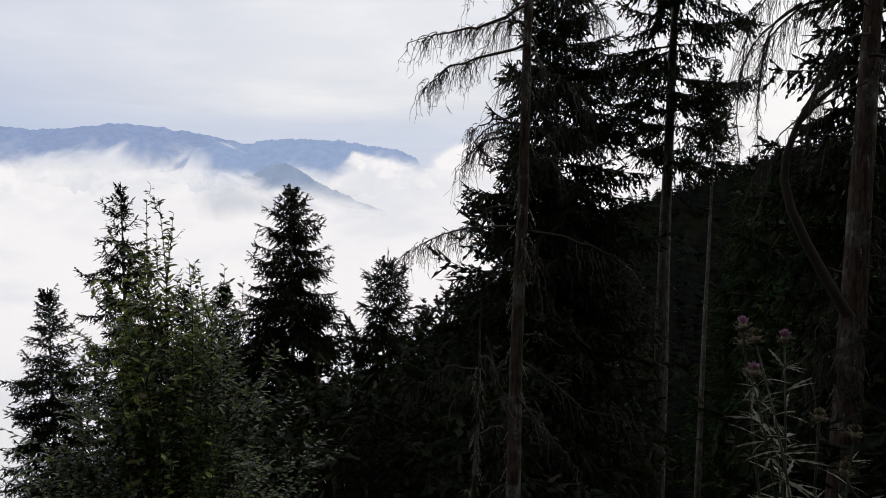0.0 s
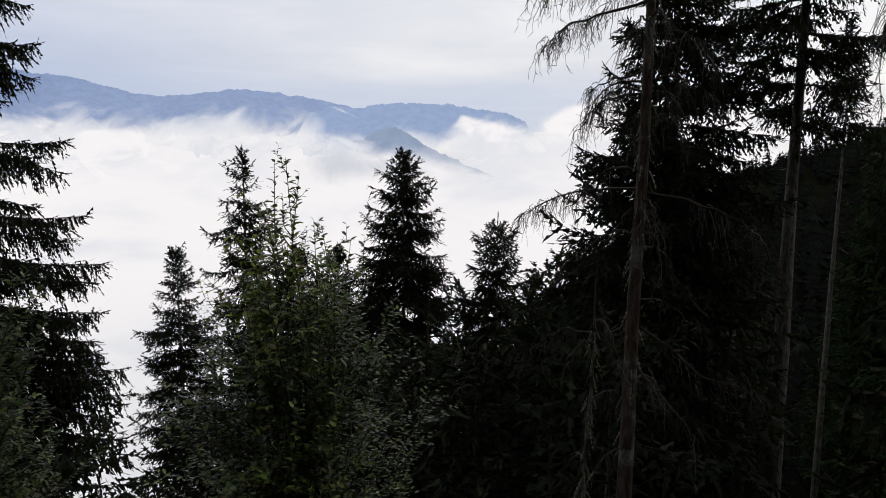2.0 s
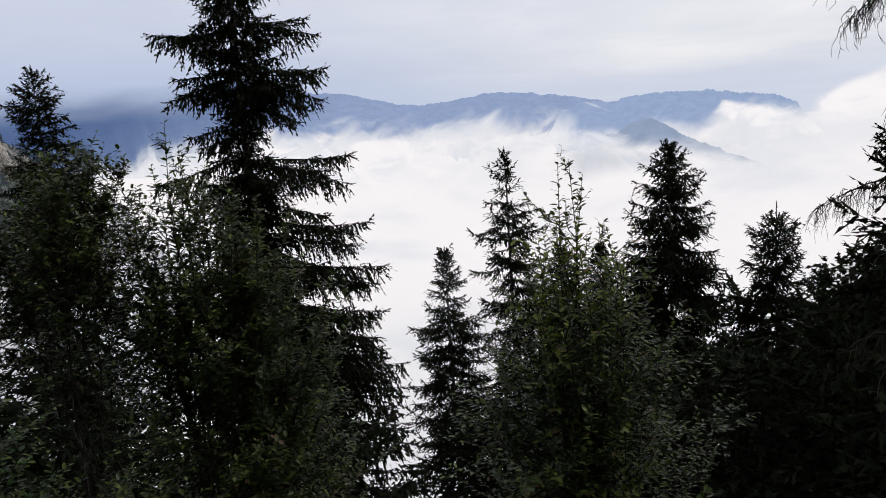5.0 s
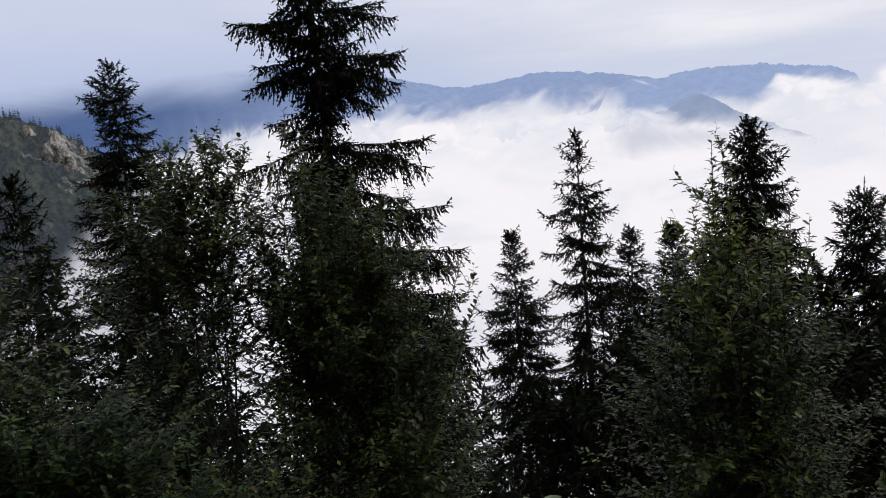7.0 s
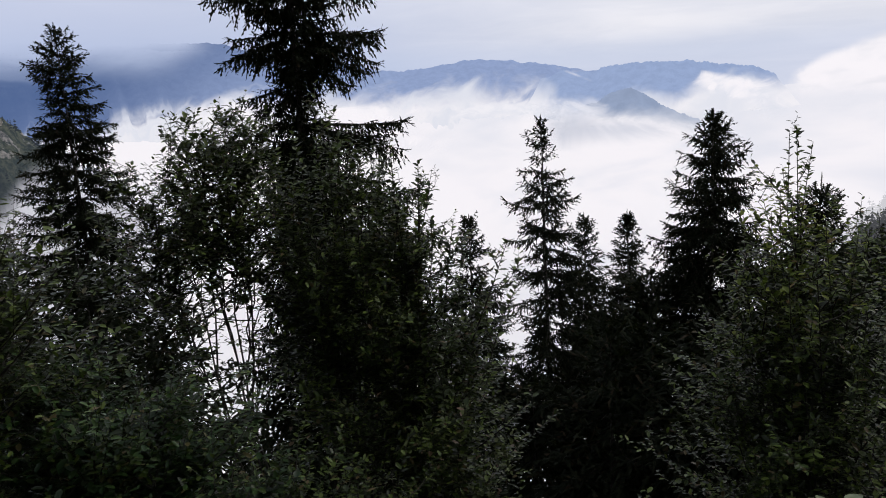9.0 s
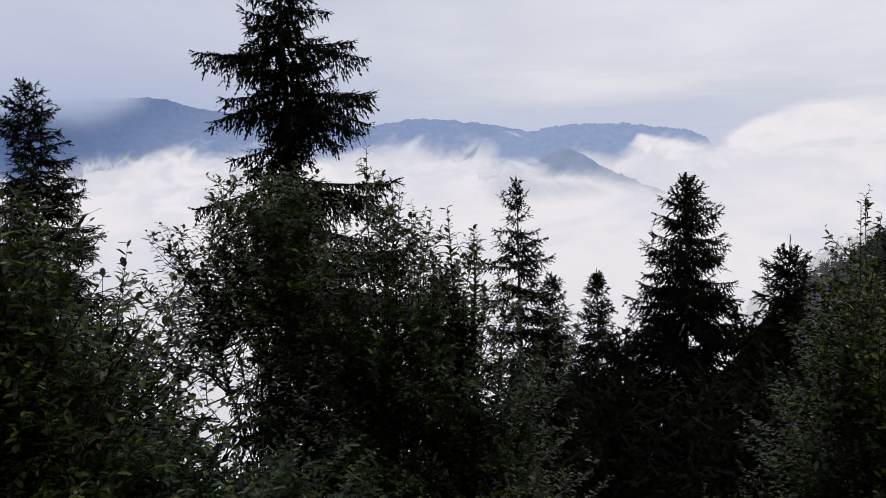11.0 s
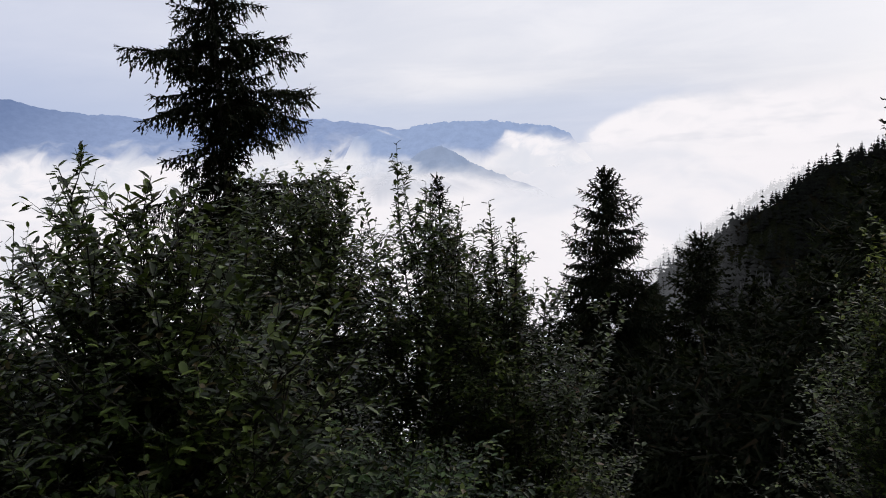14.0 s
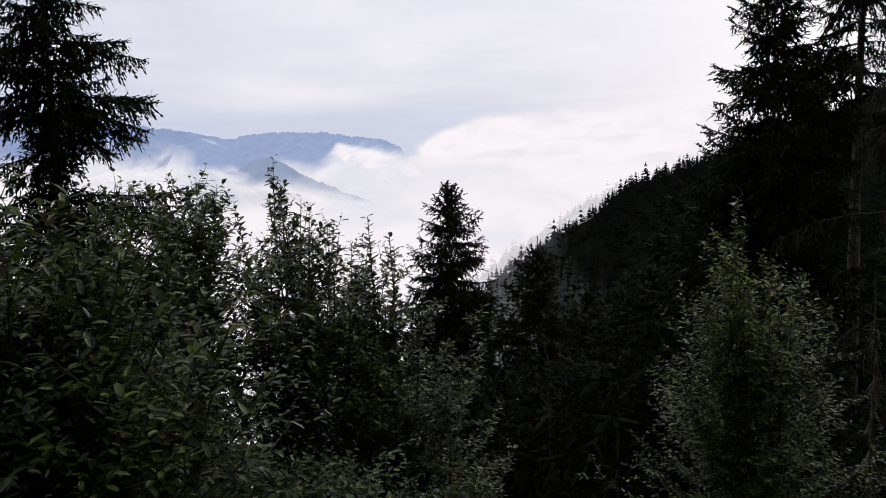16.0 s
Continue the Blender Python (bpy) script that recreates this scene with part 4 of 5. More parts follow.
def willow(base, tips, seed, label, mats=(LEAVES,), laterals=12, reach=0.66, leaf=0.062, start=0.3, group="willow bushes along the path", stem_r=0.02, fill=3, pitch=0.019, slim=(0.40, 0.55), tint=None, loose=0.3, dense=0.93, mains=None):
    """A many-stemmed bush: stems that fork below the tips, side shoots, and leaves set singly along the shoots."""
    rng = np.random.default_rng(seed)
    bx, by = base
    bz = float(ground_z(bx, by)) - 0.1
    origin = np.array([bx, by, bz])
    lines, radii, shoots, thin, thin_r, twigs, twig_r, marks, twig_marks = [], [], [], [], [], [], [], [], []
    u = np.linspace(0, 1, 9)
    grown = [np.array(t, float) for t in tips]
    for t in tips:
        for _ in range(fill):
            grown.append(np.array(t) + rng.normal(0, loose, 3) * [1, 1, 0] - [0, 0, rng.uniform(0.1, 0.8)])
    for n_tip, tip in enumerate(grown):
        tip = tip - origin
        foot = np.array([rng.normal(0, 0.12), rng.normal(0, 0.12), 0])
        mid = foot * 0.4 + tip * np.array([0.32, 0.32, 0.5]) + rng.normal(0, 0.06, 3)
        begin = start
        if mains and n_tip >= mains:
            host = min(lines[:mains], key=lambda l: np.linalg.norm(l[-1] - tip))
            foot = host[4 + n_tip % 2]
            mid = 0.6 * foot + 0.4 * tip + [0, 0, 0.12]
            begin = 0.2
        line = ((1 - u) ** 2)[:, None] * foot + (2 * u * (1 - u))[:, None] * mid + (u**2)[:, None] * tip
        line[1:-1] += rng.normal(0, 0.03, (7, 3))
        H = np.linalg.norm(tip - foot)
        marks.append(len(thin))
        twig_marks.append(len(twigs))
        lines.append(line)
        radii.append(stem_r * (H / 3) * (1 - 0.9 * u))
        shoots.append((line[-4:], 1.45))
        for _ in range(laterals):
            s = begin + (0.97 - begin) * rng.random() ** 0.8
            p = np.array([np.interp(s, u, line[:, i]) for i in range(3)])
            a = rng.uniform(0, 2 * np.pi)
            high = s if begin == start else 0.55 + 0.45 * s
            L = reach * rng.uniform(0.5, 1.25) * ((1.0 - high) * 2.0 + 0.16)
            d = unit(np.array([np.cos(a), np.sin(a), rng.uniform(-0.15, 0.6) + 0.6 * s]))
            v = np.linspace(0, 1, 9)
            lat = p + d * (L * v)[:, None] + np.array([0, 0, 0.2 * L]) * (v**2)[:, None] + np.cumsum(rng.normal(0, 0.007, (9, 3)), 0)
            thin.append(lat[::2])
            thin_r.append((0.0075 * (1 - 0.85 * v) * (0.6 + L))[::2])
            shoots.append((lat[2:], 1.0))
            for _ in range(rng.integers(3, 6)):
                q = lat[rng.integers(2, 9)]
                d2 = unit(d + rng.normal(0, 0.8, 3) + [0, 0, 0.15])
                L2 = rng.uniform(0.12, 0.34) * min(1.0, 3.6 * (1.02 - high))
                sub = q + d2 * (L2 * v)[:, None] + np.array([0, 0, 0.05]) * (v**2)[:, None]
                twigs.append(sub[::4])
                twig_r.append((0.0032 * (1 - 0.8 * v))[::4])
                shoots.append((sub, 1.0))
    B, W, big = [], [], []
    for line, grown_by in shoots:
        L = np.linalg.norm(line[-1] - line[0])
        n = max(4, int(L / pitch))
        s = np.linspace(0.05, 1, n) * (len(line) - 1)
        p = np.stack([np.interp(s, np.arange(len(line)), line[:, i]) for i in range(3)], -1)
        d = unit(line[-1] - line[0])
        a = np.arange(n) * 2.4 + rng.uniform(0, 6)
        x = unit(np.cross(d, [0.3, 0.2, 1.0]))
        y = np.cross(d, x)
        B.append(p)
        w = unit(d * rng.uniform(0.35, 1.0, (n, 1)) + (np.cos(a)[:, None] * x + np.sin(a)[:, None] * y))
        w[:, 2] = w[:, 2] * (0.8 if d[2] > 0.8 else 0.28) + rng.uniform(-0.2, 0.15, n)
        W.append(w)
        big.append(grown_by * (1 - 0.35 * np.linspace(0, 1, n) ** 3))
    B, W, big = np.concatenate(B), np.concatenate(W), np.concatenate(big)
    keep = rng.random(len(B)) < dense
    B, W, big = B[keep], W[keep], big[keep]
    n = len(B)
    size = leaf * big * rng.uniform(0.55, 1.3, n)
    up = np.array([0, 0, 1.0]) + rng.normal(0, 0.17, (n, 3))
    bush = new("willow_bush")
    bush.matrix_world = pose(*origin)
    tagged(bush, label, "bush", group)
    marks.append(len(thin))
    twig_marks.append(len(twigs))
    for line, rad, i, j, p, q in zip(lines, radii, marks[:-1], marks[1:], twig_marks[:-1], twig_marks[1:]):
        both = joined([tubes(line[None], rad[None], 5), tubes(thin[i:j], thin_r[i:j], 3), tubes(twigs[p:q], twig_r[p:q], 3)])
        part("stem", smooth(mesh_from("stem", *both)), STEM, bush)
    share = rng.integers(0, len(mats), n)
    mats = list(mats)
    if tint:
        near = np.exp(-(np.linalg.norm((B + origin - np.array(tint[0])) / tint[1], axis=1) ** 2))
        share = np.where(rng.random(n) < 1.1 * near, len(mats), share)
        mats.append(LEAVES_YELLOW)
    for i, m in enumerate(mats):
        use = share == i
        v, f = leaves(B[use], W[use], up[use], size[use], size[use] * rng.uniform(*slim, use.sum()), rng)
        part("foliage", mesh_from("foliage", v, f), m, bush, kind="stuff")
    return bush


willow((-1.75, 4.9), [(-1.87, 5.15, -0.27), (-1.91, 5.04, -0.30), (-1.77, 5.13, -0.37), (-1.89, 4.84, -0.68), (-1.92, 5.14, -0.77), (-1.62, 5.13, -0.73), (-1.45, 4.89, -0.82), (-1.48, 5.37, -0.86), (-1.69, 4.71, -0.80), (-2.06, 5.09, -0.74), (-1.51, 4.67, -0.87), (-1.34, 5.12, -1.01),
                      (-1.65, 5.05, -0.68), (-2.1, 4.8, -0.85), (-2.25, 4.9, -1.35), (-1.75, 4.3, -0.85), (-1.9, 4.5, -1.2), (-1.3, 4.6, -1.5), (-2.2, 5.5, -1.0), (-2.3, 4.4, -1.7)], 101,
       "leafy willow bush, yellowing at its top, beside the path", (LEAVES,), fill=1, loose=0.16, laterals=9, leaf=0.053, pitch=0.018, dense=0.72, stem_r=0.014, tint=((-1.85, 4.75, -0.85), (0.42, 0.7, 0.38)))
willow((-6.4, 4.9), [(-6.85, 4.73, 0.0), (-6.46, 4.65, 0.03), (-6.46, 5.07, -0.1), (-7.1, 4.9, -0.3), (-6.1, 4.6, -0.25), (-7.12, 4.4, -0.36), (-6.2, 5.4, -0.4), (-7.22, 4.2, -0.89), (-6.9, 4.3, -0.6),
                     (-6.23, 4.98, -0.52), (-7.23, 4.06, -1.3), (-6.77, 4.73, -0.8), (-6.12, 4.85, -0.03), (-6.21, 5.22, -0.19), (-7.01, 4.45, -0.57), (-6.17, 4.54, -0.3), (-6.97, 5.12, 0.05), (-6.82, 5.43, 0.01), (-6.37, 5.25, -0.05), (-6.44, 4.95, 0.03), (-6.72, 4.81, -0.15)], 102, "tall many-stemmed willow bush with light between its stems", (LEAVES, LEAVES, LEAVES_GREY), start=0.64, fill=0, laterals=17, leaf=0.068, reach=0.95, dense=0.6, mains=6, stem_r=0.0115)
willow((-5.55, 5.3), [(-5.75, 5.42, 0.22), (-5.68, 5.46, -0.35), (-5.5, 5.61, -0.2), (-5.29, 5.75, -0.37), (-6.0, 5.2, -0.5), (-5.94, 5.14, -1.0), (-5.3, 5.3, -0.35), (-5.2, 5.7, -0.9), (-5.7, 4.9, -0.6), (-5.4, 4.8, -1.2), (-5.77, 5.57, 0.0), (-6.15, 5.58, -0.16), (-5.58, 5.73, -0.14), (-5.44, 5.05, -0.45), (-5.03, 6.2, -0.63), (-5.1, 5.3, -0.53)], 103,
       "upright willow bush with a tall leader shoot", (LEAVES,), start=0.48, fill=1, laterals=9, leaf=0.068, reach=0.75, dense=0.66, stem_r=0.014)
willow((-4.8, 5.1), [(-4.95, 5.25, -0.3), (-4.74, 5.36, -0.6), (-4.5, 5.45, -0.99), (-4.77, 5.27, -1.05), (-5.1, 4.9, -0.8), (-4.26, 5.47, -1.5), (-4.37, 5.29, -1.9), (-4.2, 4.6, -1.7), (-4.05, 4.5, -2.2), (-4.8, 4.6, -1.5)], 104,
       "leafy willow bush with drooping side shoots", (LEAVES, LEAVES, LEAVES_GREY), laterals=9, fill=2)
willow((-5.95, 1.8), [(-5.8, 1.65, 0.15), (-5.94, 1.27, 0.18), (-6.17, 2.0, -0.02), (-5.47, 1.78, -0.12), (-5.36, 1.85, -0.3), (-6.3, 1.5, -0.25), (-6.5, 2.1, -0.4), (-5.78, 1.5, -0.15), (-6.49, 1.85, -0.18), (-6.45, 1.8, -0.56), (-6.3, 1.6, -0.85), (-6.55, 2.0, -0.9), (-6.18, 1.93, -0.1), (-6.48, 2.0, 0.2), (-6.14, 1.72, -0.18), (-5.89, 1.62, 0.09), (-6.32, 1.9, 0.11), (-5.72, 1.68, 0.06), (-5.64, 1.69, -0.08), (-6.37, 1.86, 0.0), (-5.83, 1.63, -0.03), (-5.76, 1.64, -0.11)], 105,
       "large-leaved willow bush close beside the path", (LEAVES,), leaf=0.061, pitch=0.0175, fill=1, loose=0.14, start=0.3, laterals=10, slim=(0.38, 0.5), dense=0.55)
willow((-5.3, 2.3), [(-5.2, 2.29, -1.3), (-5.8, 2.43, -1.25), (-5.0, 2.6, -1.62), (-5.5, 2.1, -1.35), (-5.3, 2.8, -1.75), (-4.9, 2.2, -1.75), (-5.9, 2.0, -1.5)], 106, "low deep green willow bush below the path", (LEAVES, LEAVES_DEEP, LEAVES_DEEP), leaf=0.056, start=0.45, fill=2)
willow((-4.9, 3.3), [(-5.3, 3.3, -2.5), (-5.0, 3.5, -2.55), (-4.7, 3.2, -2.55), (-4.4, 3.5, -2.65), (-5.6, 3.3, -2.45)], 107, "low leafy willow bush on the slope", (LEAVES,), leaf=0.056, start=0.35, fill=2, laterals=8)
willow((-6.75, 2.0), [(-6.75, 2.0, -0.05), (-6.71, 2.01, -0.2), (-6.85, 1.95, -0.3), (-6.73, 1.93, -0.6), (-6.76, 1.85, -0.85), (-6.66, 1.85, -1.1), (-6.95, 1.9, -0.2)], 108, "leafy willow bush growing against its taller neighbour", (LEAVES, LEAVES_DEEP), dense=0.6, leaf=0.06, fill=1, loose=0.14, start=0.25, laterals=11, slim=(0.34, 0.46))

# ---- dead and half-dead trees ----


def bough(line, r, twigs, hang, seed, spread=0.4, lift=0.0, sub=2):
    """One bare bough with hanging twigs: line is its points from the trunk outwards."""
    rng = np.random.default_rng(seed)
    line = np.array(line, float)
    s = np.linspace(0, len(line) - 1, 12)
    main = np.stack([np.interp(s, np.arange(len(line)), line[:, i]) for i in range(3)], -1)
    main[1:-1] = 0.25 * main[:-2] + 0.5 * main[1:-1] + 0.25 * main[2:]
    main[1:] += rng.normal(0, 0.008, (11, 3))
    pieces = [tubes(main[None], (r * (1 - 0.85 * np.linspace(0, 1, 12)))[None], 5)]
    u = rng.uniform(0.25, 1.0, twigs) * 11
    p = np.stack([np.interp(u, np.arange(12), main[:, i]) for i in range(3)], -1)
    d = unit(main[-1] - main[0])
    side = unit(np.cross(d, [0, 0, 1.0]))
    L = hang * rng.uniform(0.35, 1.2, twigs)
    t = np.linspace(0, 1, 6)
    out = side * rng.normal(0, spread, (twigs, 1)) + d * rng.uniform(0.0, 0.8, (twigs, 1)) + np.array([0, 0, 1.0]) * (lift + rng.normal(0, 0.2, (twigs, 1)))
    lines = p[:, None] + out[:, None] * (L[:, None] * (t - 0.35 * t**2))[..., None] + np.array([0, 0, -1.0]) * (L[:, None] * (0.15 * t + 0.75 * t**1.7))[..., None]
    lines += np.cumsum(rng.normal(0, 0.014, lines.shape), 1)
    pieces.append(tubes(lines, np.repeat((0.0038 * (1 - 0.7 * t))[None], twigs, 0), 3))
    # finer twigs on the twigs
    pick = rng.integers(0, twigs, twigs * sub)
    at = rng.integers(1, 6, twigs * sub)
    q = lines[pick, at]
    fine = unit(rng.normal(0, 1, (len(q), 3)) + [0, 0, -1.5])
    ll = rng.uniform(0.03, 0.09, len(q))
    w = np.linspace(0, 1, 3)
    pieces.append(tubes(q[:, None] + fine[:, None] * (ll[:, None] * w)[..., None], np.repeat((0.0022 * (1 - 0.6 * w))[None], len(q), 0), 3))
    return joined(pieces)


def bare_tree(name, foot, head, r, boughs, seed, label, rand=26, low=-2.5, high=2.5, reach=0.8, hang=0.4, moss=True, bare=0, limbs=()):
    """A standing dead conifer: a leaning trunk, its known boughs, and others all round."""
    rng = np.random.default_rng(seed)
    foot, head = np.array(foot, float), np.array(head, float)
    t = np.linspace(0, 1, 16)
    spine = foot + (head - foot) * t[:, None]
    spine[1:-1, :2] += np.cumsum(rng.normal(0, 0.006, (14, 2)), 0)
    tree = new(name)
    tree.matrix_world = pose(*foot)
    tagged(tree, label, "tree", "dead trees by the path")
    part("trunk", smooth(mesh_from("trunk", *tubes((spine - foot)[None], (r * (1.15 - 0.95 * t))[None], 10))), BARK_DEAD, tree)
    for line, thick in limbs:
        w = np.linspace(0, 1, 12)
        line = np.stack([np.interp(w * (len(line) - 1), np.arange(len(line)), [q[i] for q in line]) for i in range(3)], -1)
        line[1:-1] = 0.25 * line[:-2] + 0.5 * line[1:-1] + 0.25 * line[2:]
        part("limb", smooth(mesh_from("limb", *tubes((line - foot)[None], (thick * (1 - 0.8 * w))[None], 7))), DEAD_TWIGS, tree, "thick bent dead limb")
    made = list(boughs)
    for _ in range(rand):
        h = rng.uniform(low, high)
        c = np.array([np.interp(h, spine[:, 2], spine[:, i]) for i in range(3)])
        a = rng.uniform(0, 2 * np.pi)
        L = reach * rng.uniform(0.4, 1.2) * (1.0 - 0.1 * h)
        d = np.array([np.cos(a), np.sin(a), 0])
        made.append(([c, c + d * L * 0.4 + [0, 0, 0.05], c + d * L * 0.75 - [0, 0, 0.1 * L], c + d * L - [0, 0, 0.45 * L]], 0.012, int(14 + 22 * L), hang))
    for i, (line, br, n, h) in enumerate(made):
        v, f = bough(line, br, n, h, seed * 100 + i)
        part("bough", mesh_from("bough", v - foot, f), DEAD_TWIGS, tree)
    for i in range(bare):
        h = rng.uniform(max(foot[2] + 1.6, low - 2.6), low + 0.3)
        c = np.array([np.interp(h, spine[:, 2], spine[:, k]) for k in range(3)])
        a = rng.uniform(0, 2 * np.pi)
        L = reach * rng.uniform(0.5, 1.5)
        way = np.array([np.cos(a), np.sin(a), -0.15])
        bend = np.array([-np.sin(a), np.cos(a), 0]) * rng.normal(0, 0.15)
        v, f = bough([c, c + way * L * 0.35 + [0, 0, 0.04], c + way * L * 0.7 + bend * L - [0, 0, 0.18 * L], c + way * L + bend * L * 2 - [0, 0, rng.uniform(0.3, 0.8) * L]], rng.uniform(0.008, 0.015), 7, 0.2, seed * 100 + 70 + i)
        part("bough", mesh_from("bough", v - foot, f), LICHEN_TWIGS, tree, "bare bough crusted with pale lichen")
    if moss:
        n = 130
        h = rng.uniform(foot[2] + 1, head[2] - 0.5, n)
        c = np.stack([np.interp(h, spine[:, 2], spine[:, i]) for i in range(3)], -1)
        a = rng.uniform(0, 6.28, n)
        o = np.stack([np.cos(a), np.sin(a), 0 * a], -1)
        v, f = sprays(c + o * r * 0.8, o * 0.5 + [0, 0, -1.0], rng.uniform(0.04, 0.16, n), np.full(n, 0.014), np.full(n, 0.2), 4, rng, 0.004)
        part("lichen", mesh_from("lichen", v - foot, f), LICHEN, tree, "pale hanging lichen", kind="stuff")
    return tree


LICHEN = leaf_material("beard_lichen", (0.10, 0.11, 0.09, 1), (0.16, 0.17, 0.14, 1), (0.22, 0.23, 0.19, 1), (0.12, 0.10, 0.07, 1), 0.9, 0.2)
bare_tree("dead_spruce", (0.58, 6.45, -5.6), (0.74, 6.9, 4.2), 0.074, [
    ([(0.68, 6.75, 1.28), (0.33, 6.55, 1.07), (0.10, 6.45, 1.02), (-0.30, 6.3, 0.90)], 0.018, 90, 0.19),
    ([(0.67, 6.72, 0.95), (0.25, 6.5, 0.80), (0.0, 6.3, 0.70), (-0.15, 6.2, 0.55)], 0.015, 90, 0.22),
    ([(0.66, 6.8, 0.40), (0.35, 6.95, 0.30), (0.2, 7.05, 0.24)], 0.012, 30, 0.3),
    ([(0.64, 6.8, -0.58), (0.25, 7.1, -0.62), (-0.05, 7.35, -0.72), (-0.40, 7.6, -0.93)], 0.014, 90, 0.24),
    ([(0.66, 6.7, -0.60), (1.1, 6.6, -0.68), (1.45, 6.5, -0.8), (1.7, 6.5, -1.15)], 0.016, 50, 0.4),
    ([(0.64, 6.65, -1.7), (1.0, 6.5, -1.95), (1.3, 6.45, -2.15), (1.7, 6.45, -2.2)], 0.014, 40, 0.3),
    ([(0.62, 6.6, -2.0), (0.9, 6.3, -2.3), (1.15, 6.2, -2.55)], 0.012, 30, 0.3),
    ([(0.66, 6.8, 1.6), (1.1, 6.9, 1.5), (1.4, 7.0, 1.2)], 0.016, 60, 0.5),
], 61, "dead spruce with drooping bare twigs and lichen on its trunk", rand=36, low=-0.7, high=3.0, reach=0.55, hang=0.3, bare=14)
bare_tree("dead_sapling", (0.26, 6.6, -5.5), (0.34, 6.85, -1.2), 0.035, [], 62, "thin dead sapling hung with lichen", rand=5, low=-3.2, high=-1.4, reach=0.5, hang=0.25, bare=7)
bare_tree("dead_spruce", (4.0, 7.5, -6.1), (4.08, 7.8, 4.6), 0.17, [
    ([(4.0, 7.6, 0.75), (3.55, 7.55, 0.55), (3.2, 7.5, 0.30), (3.0, 7.45, 0.05), (2.98, 7.4, -0.5)], 0.012, 40, 0.3),
    ([(4.0, 7.6, 1.55), (3.4, 7.5, 1.5), (3.0, 7.4, 1.2), (2.85, 7.35, 0.7)], 0.022, 90, 0.42),
    ([(4.0, 7.6, 1.9), (3.2, 7.4, 1.75), (2.75, 7.35, 1.3), (2.7, 7.3, 0.7)], 0.020, 90, 0.45),
    ([(4.0, 7.6, 1.2), (3.6, 7.3, 1.1), (3.3, 7.1, 0.8), (3.2, 7.0, 0.35)], 0.018, 70, 0.36),
    ([(4.0, 7.6, 1.0), (4.4, 7.3, 0.9), (4.7, 7.2, 0.5)], 0.018, 60, 0.5),
    ([(3.26, 7.42, 1.44), (2.97, 7.39, 1.24), (2.91, 7.37, 1.0), (2.88, 7.33, 0.7), (2.86, 7.29, 0.36), (2.87, 7.26, 0.05)], 0.014, 60, 0.16),
    ([(3.26, 7.42, 1.43), (2.97, 7.39, 1.23), (2.78, 7.37, 1.03), (2.69, 7.34, 0.8), (2.67, 7.3, 0.44), (2.71, 7.24, -0.08)], 0.014, 60, 0.16),
], 63, "old dead spruce with long bare hanging branches", limbs=[([(3.78, 7.24, -1.43), (3.4, 7.31, -0.81), (3.13, 7.38, -0.23), (3.21, 7.42, 0.16), (3.38, 7.46, 0.53), (3.6, 7.5, 0.85), (3.77, 7.52, 1.04)], 0.055), ([(3.31, 7.45, 0.37), (3.55, 7.47, 0.62), (3.71, 7.49, 0.73), (3.84, 7.5, 0.81)], 0.035)], rand=30, low=-2.0, high=3.5, reach=0.95, hang=0.4)

# ---- flowers by the path ----


def blade_leaf(L, W, bend, spiny=False, n=7):
    """A long leaf along +x, its edge toothed if spiny."""
    t = np.linspace(0, 1, n)
    w = W * np.sin(np.pi * np.clip(t * 0.93 + 0.05, 0, 1)) ** 0.8
    if spiny:
        w = w * np.where(np.arange(n) % 2 == 0, 0.45, 1.25)
    z = -bend * L * t**2
    mid = np.stack([L * t, 0 * t, z], -1)
    a = np.stack([L * t + 0.02 * L, w, z + 0.12 * W], -1)
    b = np.stack([L * t + 0.02 * L, -w, z + 0.12 * W], -1)
    v = np.concatenate([mid, a, b])
    i = np.arange(n - 1)
    f = np.concatenate([np.stack([i, i + 1, n + i + 1, n + i], -1), np.stack([i + 1, i, 2 * n + i, 2 * n + i + 1], -1)])
    return v, f


def placed(piece, m):
    v, f = piece
    m = np.array(m)
    return v @ m[:3, :3].T + m[:3, 3], f


def plain_material(name, a, b, rough=0.6, scale=30, through=0.0):
    k = Mat(name)
    col = k.mix(k.ramp(k.noise(scale, 4), 0.35, 0.65), a, b)
    s = k.shade(col, rough)
    if through:
        s = k.blend(through, s, k.node("ShaderNodeBsdfTranslucent", Color=col).outputs[0])
    return k.surface(s)


THISTLE_GREEN = plain_material("thistle_green", (0.03, 0.038, 0.02, 1), (0.065, 0.072, 0.042, 1), 0.6, 40, 0.2)
THISTLE_DRY = plain_material("dry_thistle_leaf", (0.07, 0.068, 0.05, 1), (0.14, 0.135, 0.10, 1), 0.7, 40, 0.2)
PETAL = plain_material("thistle_petal", (0.24, 0.11, 0.20, 1), (0.40, 0.24, 0.34, 1), 0.7, 60, 0.3)
SEEDHEAD = plain_material("thistle_bract", (0.08, 0.065, 0.04, 1), (0.2, 0.16, 0.10, 1), 0.8, 60)
DOCK = plain_material("broad_leaf", (0.12, 0.16, 0.07, 1), (0.24, 0.29, 0.15, 1), 0.5, 22, 0.3)


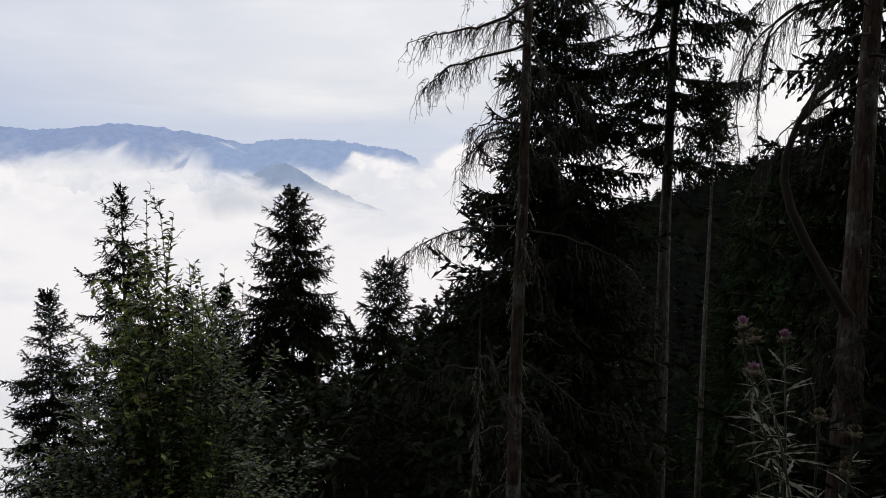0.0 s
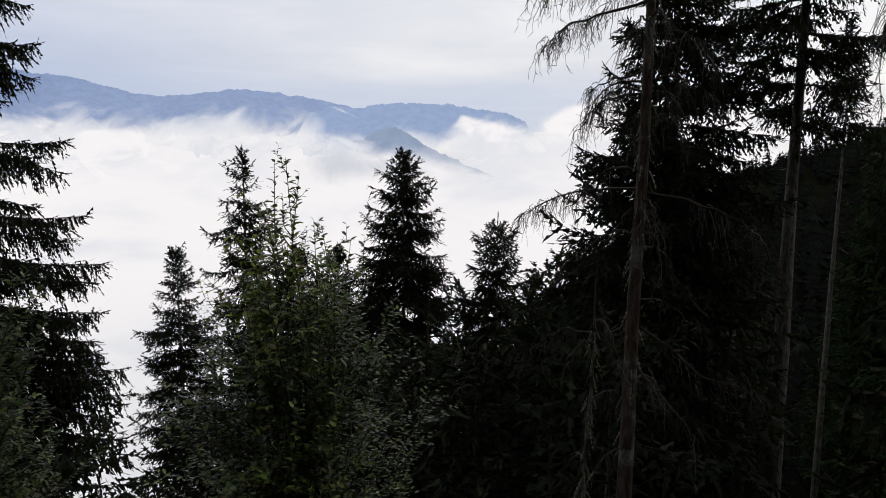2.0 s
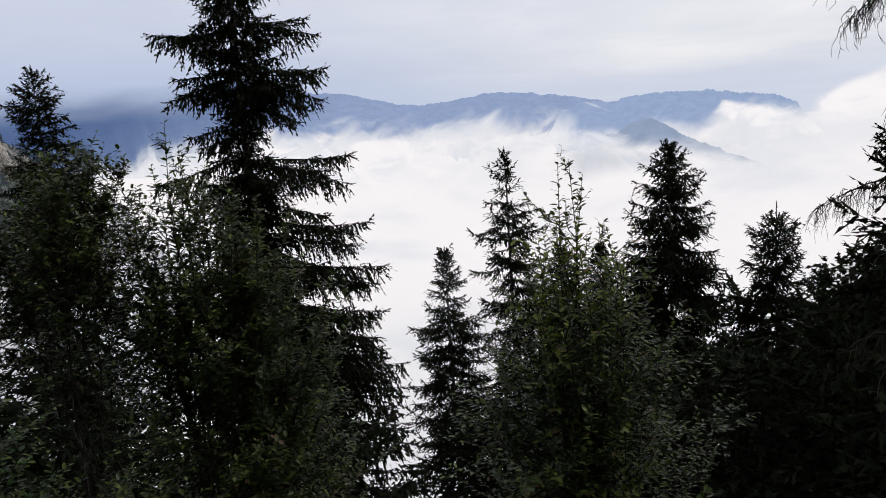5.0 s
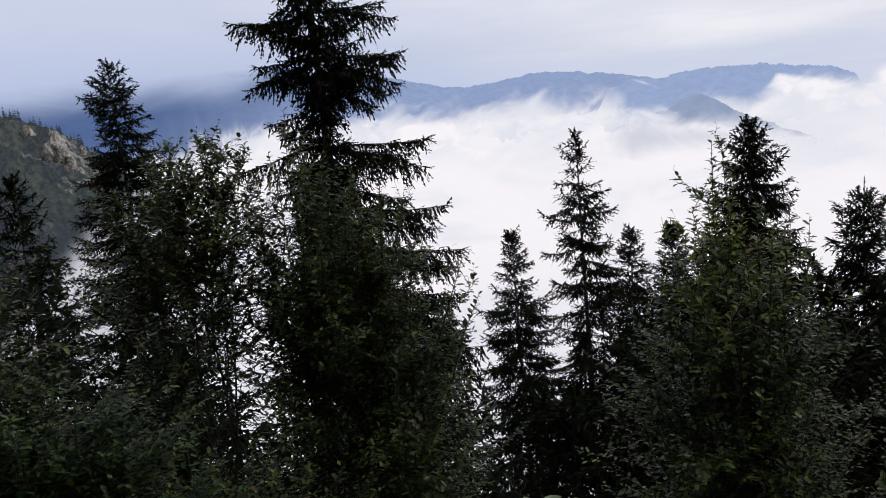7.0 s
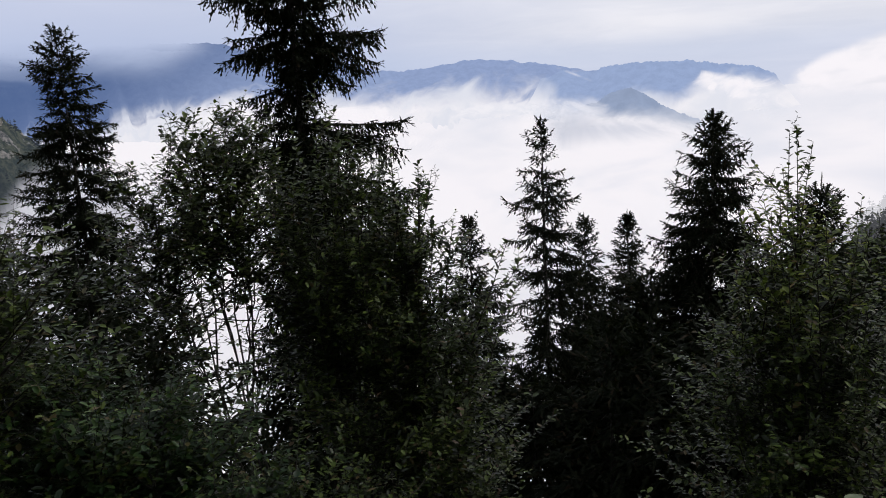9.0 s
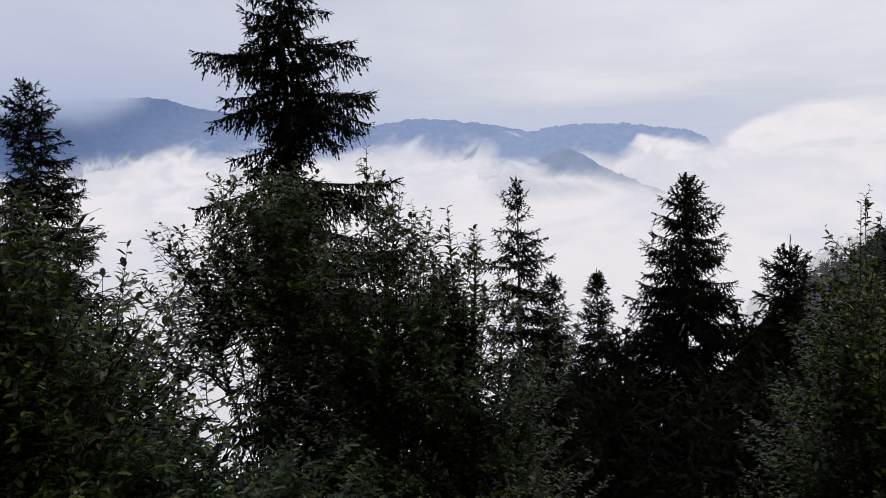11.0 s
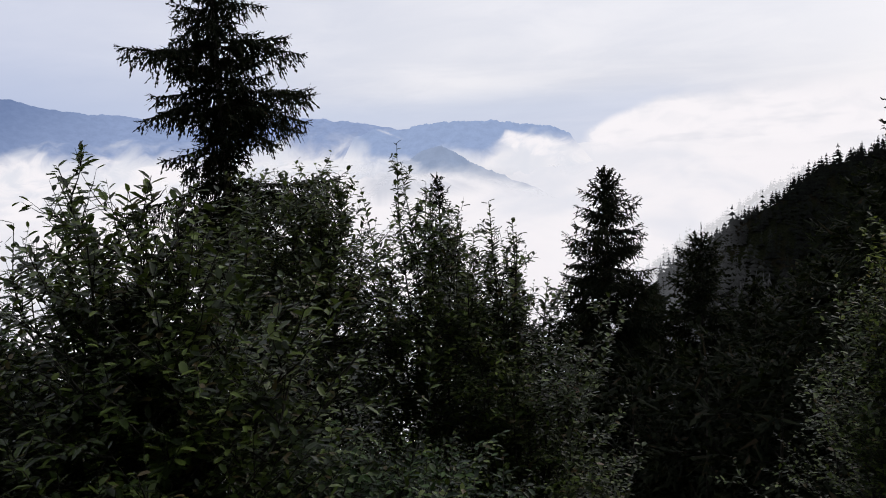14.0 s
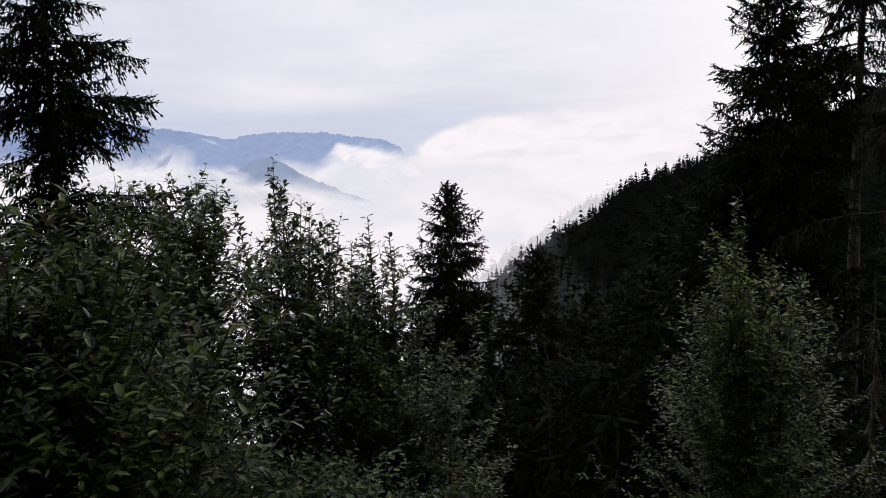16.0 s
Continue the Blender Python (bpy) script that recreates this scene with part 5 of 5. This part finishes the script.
def thistle(foot, heads, seed):
    """A tall branched thistle with purple and seeding heads and spiny leaves."""
    rng = np.random.default_rng(seed)
    foot = np.array(foot, float)
    plant = new("thistle")
    plant.matrix_world = pose(*foot)
    tagged(plant, "tall purple-flowered thistle, partly gone to seed, beside the path", "plant")
    u = np.linspace(0, 1, 10)
    for n, (place, faded) in enumerate(heads):
        top = np.array(place) - foot
        start = np.array([0, 0, top[2] * (0.0 if n == 0 else 0.62 + 0.05 * n)])
        start[:2] = (np.array(heads[0][0]) - foot)[:2] * (start[2] / (np.array(heads[0][0]) - foot)[2]) ** 1.6
        mid = start * 0.45 + top * 0.55 + [rng.normal(0, 0.09), rng.normal(0, 0.09), -0.03]
        line = ((1 - u) ** 2)[:, None] * start + (2 * u * (1 - u))[:, None] * mid + (u**2)[:, None] * top
        part("stalk", smooth(mesh_from("stalk", *tubes(line[None], ((0.006 if n == 0 else 0.004) * (1 - 0.55 * u))[None], 6))), THISTLE_GREEN, plant)
        # bract cup
        k = np.linspace(0, 1, 6)
        prof = 0.0095 * np.sin(np.pi * (0.12 + 0.72 * k)) ** 0.8
        a = np.arange(10) / 10 * 2 * np.pi
        cup = np.stack([prof[:, None] * np.cos(a), prof[:, None] * np.sin(a), (k * 0.017)[:, None] + 0 * a], -1).reshape(-1, 3)
        i = np.arange(60).reshape(6, 10)
        j = np.roll(i, -1, 1)
        f = np.stack([i[:-1], j[:-1], j[1:], i[1:]], -1).reshape(-1, 4)
        head = part("flower_head", smooth(mesh_from("flower_head", cup + top, f)), SEEDHEAD, plant, "faded brown thistle head" if faded else "")
        m = 170
        a, tilt = rng.uniform(0, 6.28, m), rng.uniform(0, 0.8, m)
        w = np.stack([np.cos(a) * np.sin(tilt), np.sin(a) * np.sin(tilt), np.cos(tilt)], -1)
        v, f = sprays(top + [0, 0, 0.012] + w * 0.003, w, rng.uniform(0.010, 0.020, m), np.full(m, 0.003), np.zeros(m), 2, rng, 0.0006)
        part("floret_tuft", mesh_from("floret_tuft", v, f), SEEDHEAD if faded else PETAL, head, kind="stuff")
        m = 60
        a, h = rng.uniform(0, 6.28, m), rng.uniform(0.1, 0.9, m)
        w = np.stack([np.cos(a), np.sin(a), rng.uniform(-0.2, 0.6, m)], -1)
        v, f = sprays(top + np.stack([np.cos(a) * 0.010, np.sin(a) * 0.010, h * 0.02], -1), w, rng.uniform(0.007, 0.016, m), np.full(m, 0.0012), np.zeros(m), 2, rng, 0.0005)
        part("bristle", mesh_from("bristle", v, f), SEEDHEAD, head, kind="stuff")
        for s in rng.uniform(0.3, 0.97, 95 if n == 0 else 42):
            p = line[int(s * 9)]
            L = rng.uniform(0.025, 0.09) * (1.3 - 0.6 * s)
            m4 = Matrix.Translation(p) @ Euler((rng.normal(0, 0.3), rng.uniform(-0.7, 0.3), rng.uniform(0, 6.28))).to_matrix().to_4x4()
            part("leaf", mesh_from("leaf", *placed(blade_leaf(L, L * 0.05, 0.2, True, 9), m4)), THISTLE_DRY if rng.random() < 0.4 else THISTLE_GREEN, plant)
    return plant


def thistle_spot(x, y):
    return (x, y, float(ground_z(x, y)))


thistle(thistle_spot(0.93, 1.60), [((0.64, 1.65, -0.36), False), ((0.665, 1.64, -0.385), True), ((0.66, 1.63, -0.455), False), ((0.735, 1.66, -0.39), False), ((0.65, 1.67, -0.40), True)], 71)
thistle(thistle_spot(1.0, 1.66), [((0.80, 1.62, -0.55), True), ((0.85, 1.60, -0.66), True), ((0.90, 1.66, -0.60), True)], 72)


def broad_plant(x, y, top, seed, count=24):
    """A pale broad-leaved herb, every leaf its own piece."""
    rng = np.random.default_rng(seed)
    z = float(ground_z(x, y))
    plant = new("broad_leaved_herb")
    plant.matrix_world = pose(x, y, z)
    tagged(plant, "pale green broad-leaved herb at the edge of the path", "plant")
    H = top - z
    u = np.linspace(0, 1, 6)
    line = np.stack([0.03 * u**2, 0 * u, H * u], -1)
    part("stalk", smooth(mesh_from("stalk", *tubes(line[None], (0.006 * (1 - 0.5 * u))[None], 6))), THISTLE_GREEN, plant)
    for n in range(count):
        h = H * (0.78 + 0.22 * rng.random())
        L = rng.uniform(0.04, 0.068)
        a = n * 2.4 + rng.normal(0, 0.3)
        m = Matrix.Translation((0.03 * (h / H) ** 2, 0, h)) @ Euler((rng.normal(0, 0.25), rng.uniform(-0.5, 0.2), a)).to_matrix().to_4x4()
        v, f = blade_leaf(L, L * 0.3, 0.3, False, 7)
        part("leaf", smooth(mesh_from("leaf", *placed((v + [0.03, 0, 0], f), m))), DOCK, plant)


broad_plant(-1.74, 1.46, -0.96, 81)
broad_plant(-1.86, 1.40, -1.04, 82, 18)
